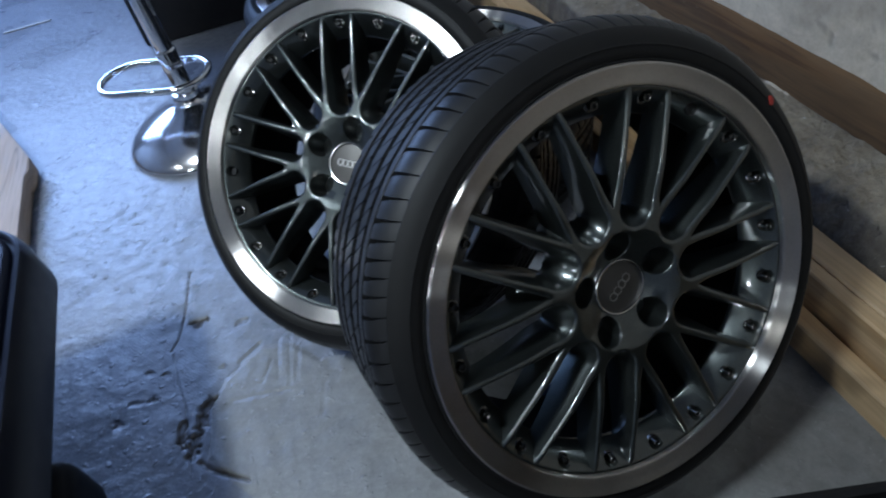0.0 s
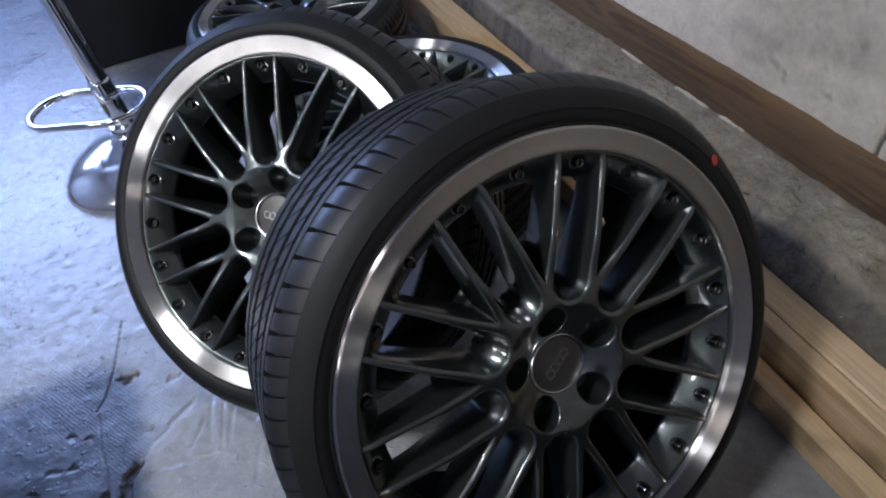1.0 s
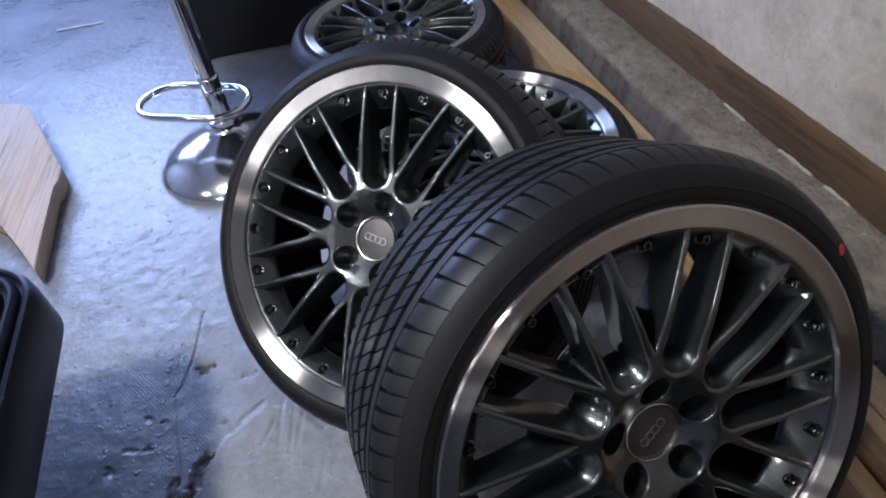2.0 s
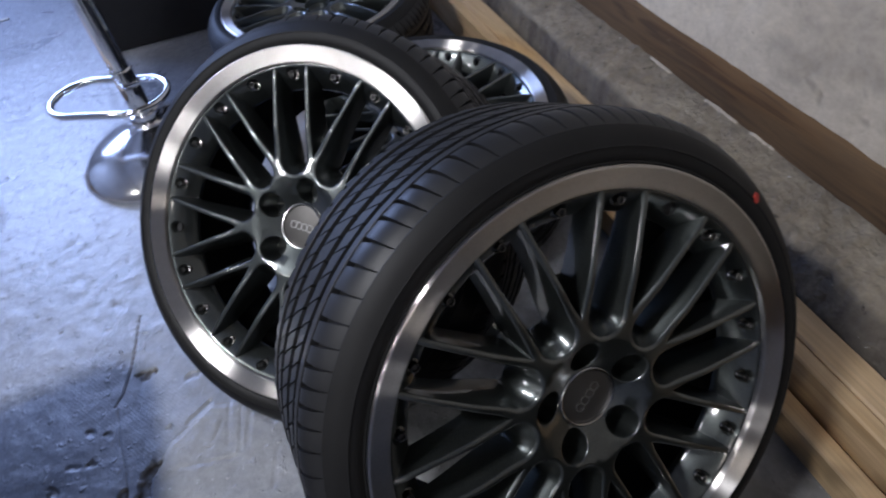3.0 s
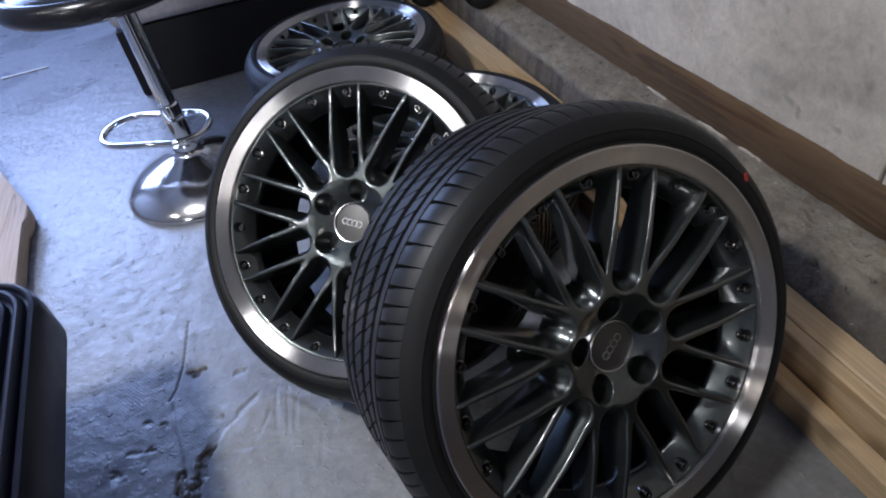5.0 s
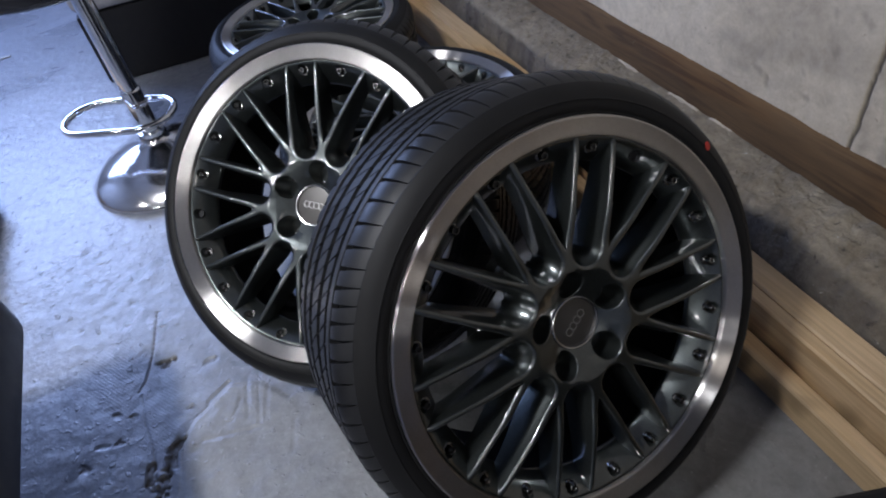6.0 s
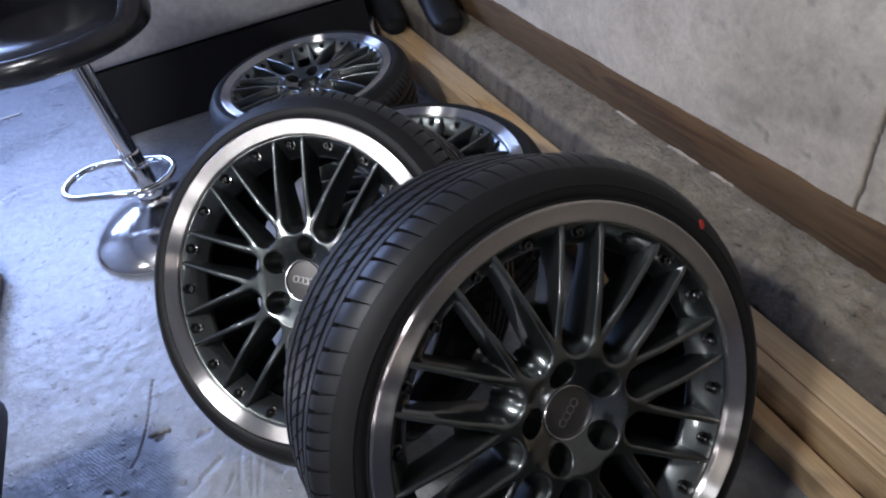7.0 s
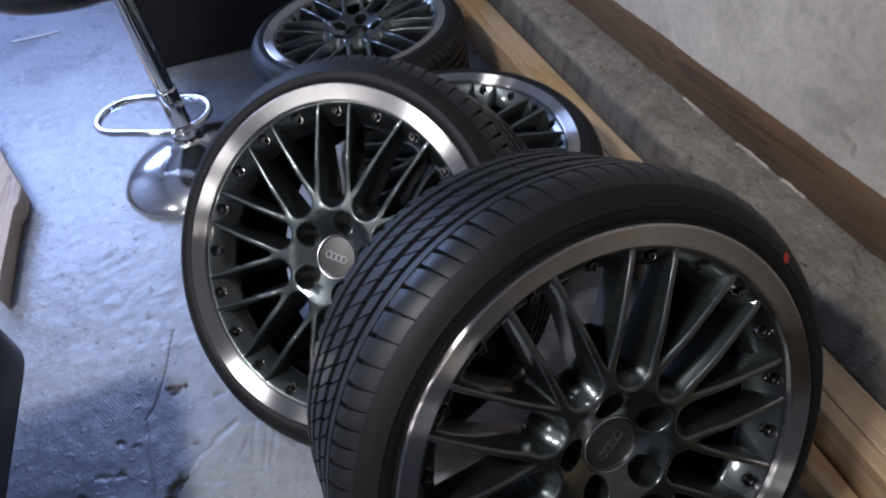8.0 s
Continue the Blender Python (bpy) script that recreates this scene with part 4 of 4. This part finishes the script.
thing("wood_board", offcut(), PLY, "pale sawn wooden slab lying on the floor", "board", smooth=30)


def storage_box():
    """A tapered tub under a wider lid with a grooved rim; origin at the far corner of the lid."""
    root = tagged(new("storage_box"), "dark navy plastic storage box with a grooved lid", "storage box")
    w, h, rad = 0.43, 0.62, 0.10
    outline = []
    for cx, cy, a0 in ((-rad, -rad, 0), (-w + rad, -rad, 90), (-w + rad, -h + rad, 180), (-rad, -h + rad, 270)):
        for k in range(9):
            a = radians(a0 + 90 * k / 8)
            outline.append((cx, cy, math.cos(a), math.sin(a)))

    def shell(rows, solid):
        bm = bmesh.new()
        loops = []
        for inset, z in rows:
            loops.append([bm.verts.new((cx - math.copysign(max(0.0, inset - 0.05), cx + w / 2) + (rad - min(inset, 0.05)) * ca,
                                        cy - math.copysign(max(0.0, inset - 0.05), cy + h / 2) + (rad - min(inset, 0.05)) * sa, z)) for cx, cy, ca, sa in outline])
        for p, q in zip(loops, loops[1:]):
            for k in range(len(p)):
                j = (k + 1) % len(p)
                bm.faces.new((p[k], p[j], q[j], q[k]))
        if solid:
            bm.faces.new(loops[0][::-1])
            bm.faces.new(loops[-1])
        return bm

    part("tub", shell(((0.195, 0.0), (0.190, 0.010), (0.110, 0.14), (0.030, 0.262), (0.030, 0.275)), True), BLACK_PLASTIC, root, "black tapered tub")
    lid = part("lid", shell(((0.026, 0.268), (0.004, 0.270), (0.0, 0.276), (0.0, 0.330), (0.002, 0.348), (0.006, 0.358), (0.010, 0.360), (0.013, 0.358), (0.015, 0.350), (0.019, 0.350),
                             (0.021, 0.360), (0.025, 0.364), (0.029, 0.364), (0.032, 0.361), (0.034, 0.353), (0.039, 0.353), (0.042, 0.364), (0.050, 0.369), (0.070, 0.371), (0.120, 0.371)), True), NAVY, root, "navy lid with two grooves along its rim", 35)
    part("latch", box(-0.16, -0.062, -0.48, -0.268, 0.0, 0.140, 0.048, 1, segments=6), BLACK_PLASTIC, root, "rounded black wheel cover", 60)
    part("sticker", box(-0.20, -0.12, -0.57, -0.50, 0.3705, 0.3725), RED_PAINT, lid, "dark red sticker", 0)
    return root


storage_box().matrix_basis = pose(-0.688, 0.535, 0.0, 0, 0, 2.6)


def crate():
    bm = bmesh.new()
    box(-0.40, 0.0, -0.30, 0.0, 0.0, 0.012, bm=bm)
    for a, b, c, d in ((-0.40, 0.0, -0.008, 0.0), (-0.40, 0.0, -0.30, -0.292), (-0.40, -0.392, -0.292, -0.008), (-0.008, 0.0, -0.292, -0.008)):
        box(a, b, c, d, 0.012, 0.290, bm=bm)
    root = tagged(new("plastic_crate"), "black plastic crate standing on the floor", "crate")
    part("body", bm, BLACK_PLASTIC, root)
    rim = tube([(-0.404, 0.004, 0.292), (0.004, 0.004, 0.292), (0.004, -0.304, 0.292), (-0.404, -0.304, 0.292)], 0.008, 8, True)
    part("rim", rim, BLACK_PLASTIC, root)
    return root


crate().matrix_basis = pose(0.30, -0.325, 0, 0, 0, -16)


def boot(flip):
    """A soft black rubber boot, toe towards the room."""
    bm = bmesh.new()
    rows = []
    stations = [(0.00, 0.030, 0.055), (0.02, 0.040, 0.062), (0.08, 0.043, 0.085), (0.13, 0.042, 0.13), (0.17, 0.041, 0.23), (0.21, 0.046, 0.30), (0.25, 0.036, 0.30)]
    for y, w, h in stations:
        row = []
        for j in range(16):
            q = 2 * math.pi * j / 16
            row.append(bm.verts.new((w * math.cos(q), y, h / 2 + h / 2 * math.sin(q))))
        rows.append(row)
    for a, b in zip(rows, rows[1:]):
        for j in range(16):
            i = (j + 1) % 16
            bm.faces.new((a[j], b[j], b[i], a[i]))
    bm.faces.new(rows[0])
    bm.faces.new(rows[-1][::-1])
    for v in bm.verts:
        v.co.x *= flip * 1.25
    return bm


thing("boot", boot(1), BLACK_PLASTIC, "black rubber boot standing on the planks", "boot", "pair of boots", at=pose(0.398, 1.755, 0.108, 0, 0, -8), smooth=60)
thing("boot", boot(1), BLACK_PLASTIC, "black rubber boot standing on the concrete ledge", "boot", "pair of boots", at=pose(0.482, 1.44, 0.178, 0, 0, -6), smooth=60)
cable = [(0.36 + 0.02 * math.sin(k * 0.5), 1.66 + k * 0.02, 0.004 + 0.010 * k) for k in range(14)]
thing("cable", tube(cable, 0.004, 8), CABLE_MAT, "thin pale cable hanging beside the couch", "cable")


def plastic_sheet():
    """A crumpled blue sheet on the floor behind the leaning wheel."""
    bm = bmesh.new()
    n = 34
    rows = []
    for i in range(n + 1):
        row = []
        for j in range(n + 1):
            u, v = i / n - 0.5, j / n - 0.5
            edge = 1 + 0.15 * noise.noise((u * 4, v * 4, 2))
            x, y = 0.24 * u * edge, 0.10 * v * edge
            z = 0.006 + 0.016 * abs(noise.noise((u * 7, v * 7, 1))) + 0.010 * abs(noise.noise((u * 16, v * 16, 3)))
            fall = smoothstep((0.5 - max(abs(u), abs(v))) / 0.08)
            row.append(bm.verts.new((x, y, 0.0015 + z * fall)))
        rows.append(row)
    for a, b in zip(rows, rows[1:]):
        for j in range(n):
            bm.faces.new((a[j], b[j], b[j + 1], a[j + 1]))
    bmesh.ops.solidify(bm, geom=list(bm.faces), thickness=0.0012)
    return bm


# Guessed object, added for the blue visible between the front wheel's spokes.
thing("plastic_sheet", plastic_sheet(), SHEET_BLUE, "crumpled blue sheet on the floor, a guessed object", "plastic sheet", at=pose(-0.02, 0.085, 0.0, 0, 0, 12), smooth=60)
strip = box(-0.09, 0.09, -0.008, 0.008, 0.0, 0.004, 0.0015)
thing("tape_strip", strip, CABLE_MAT, "pale strip of tape stuck to the floor", "tape", at=pose(-1.10, 2.455, -0.002))
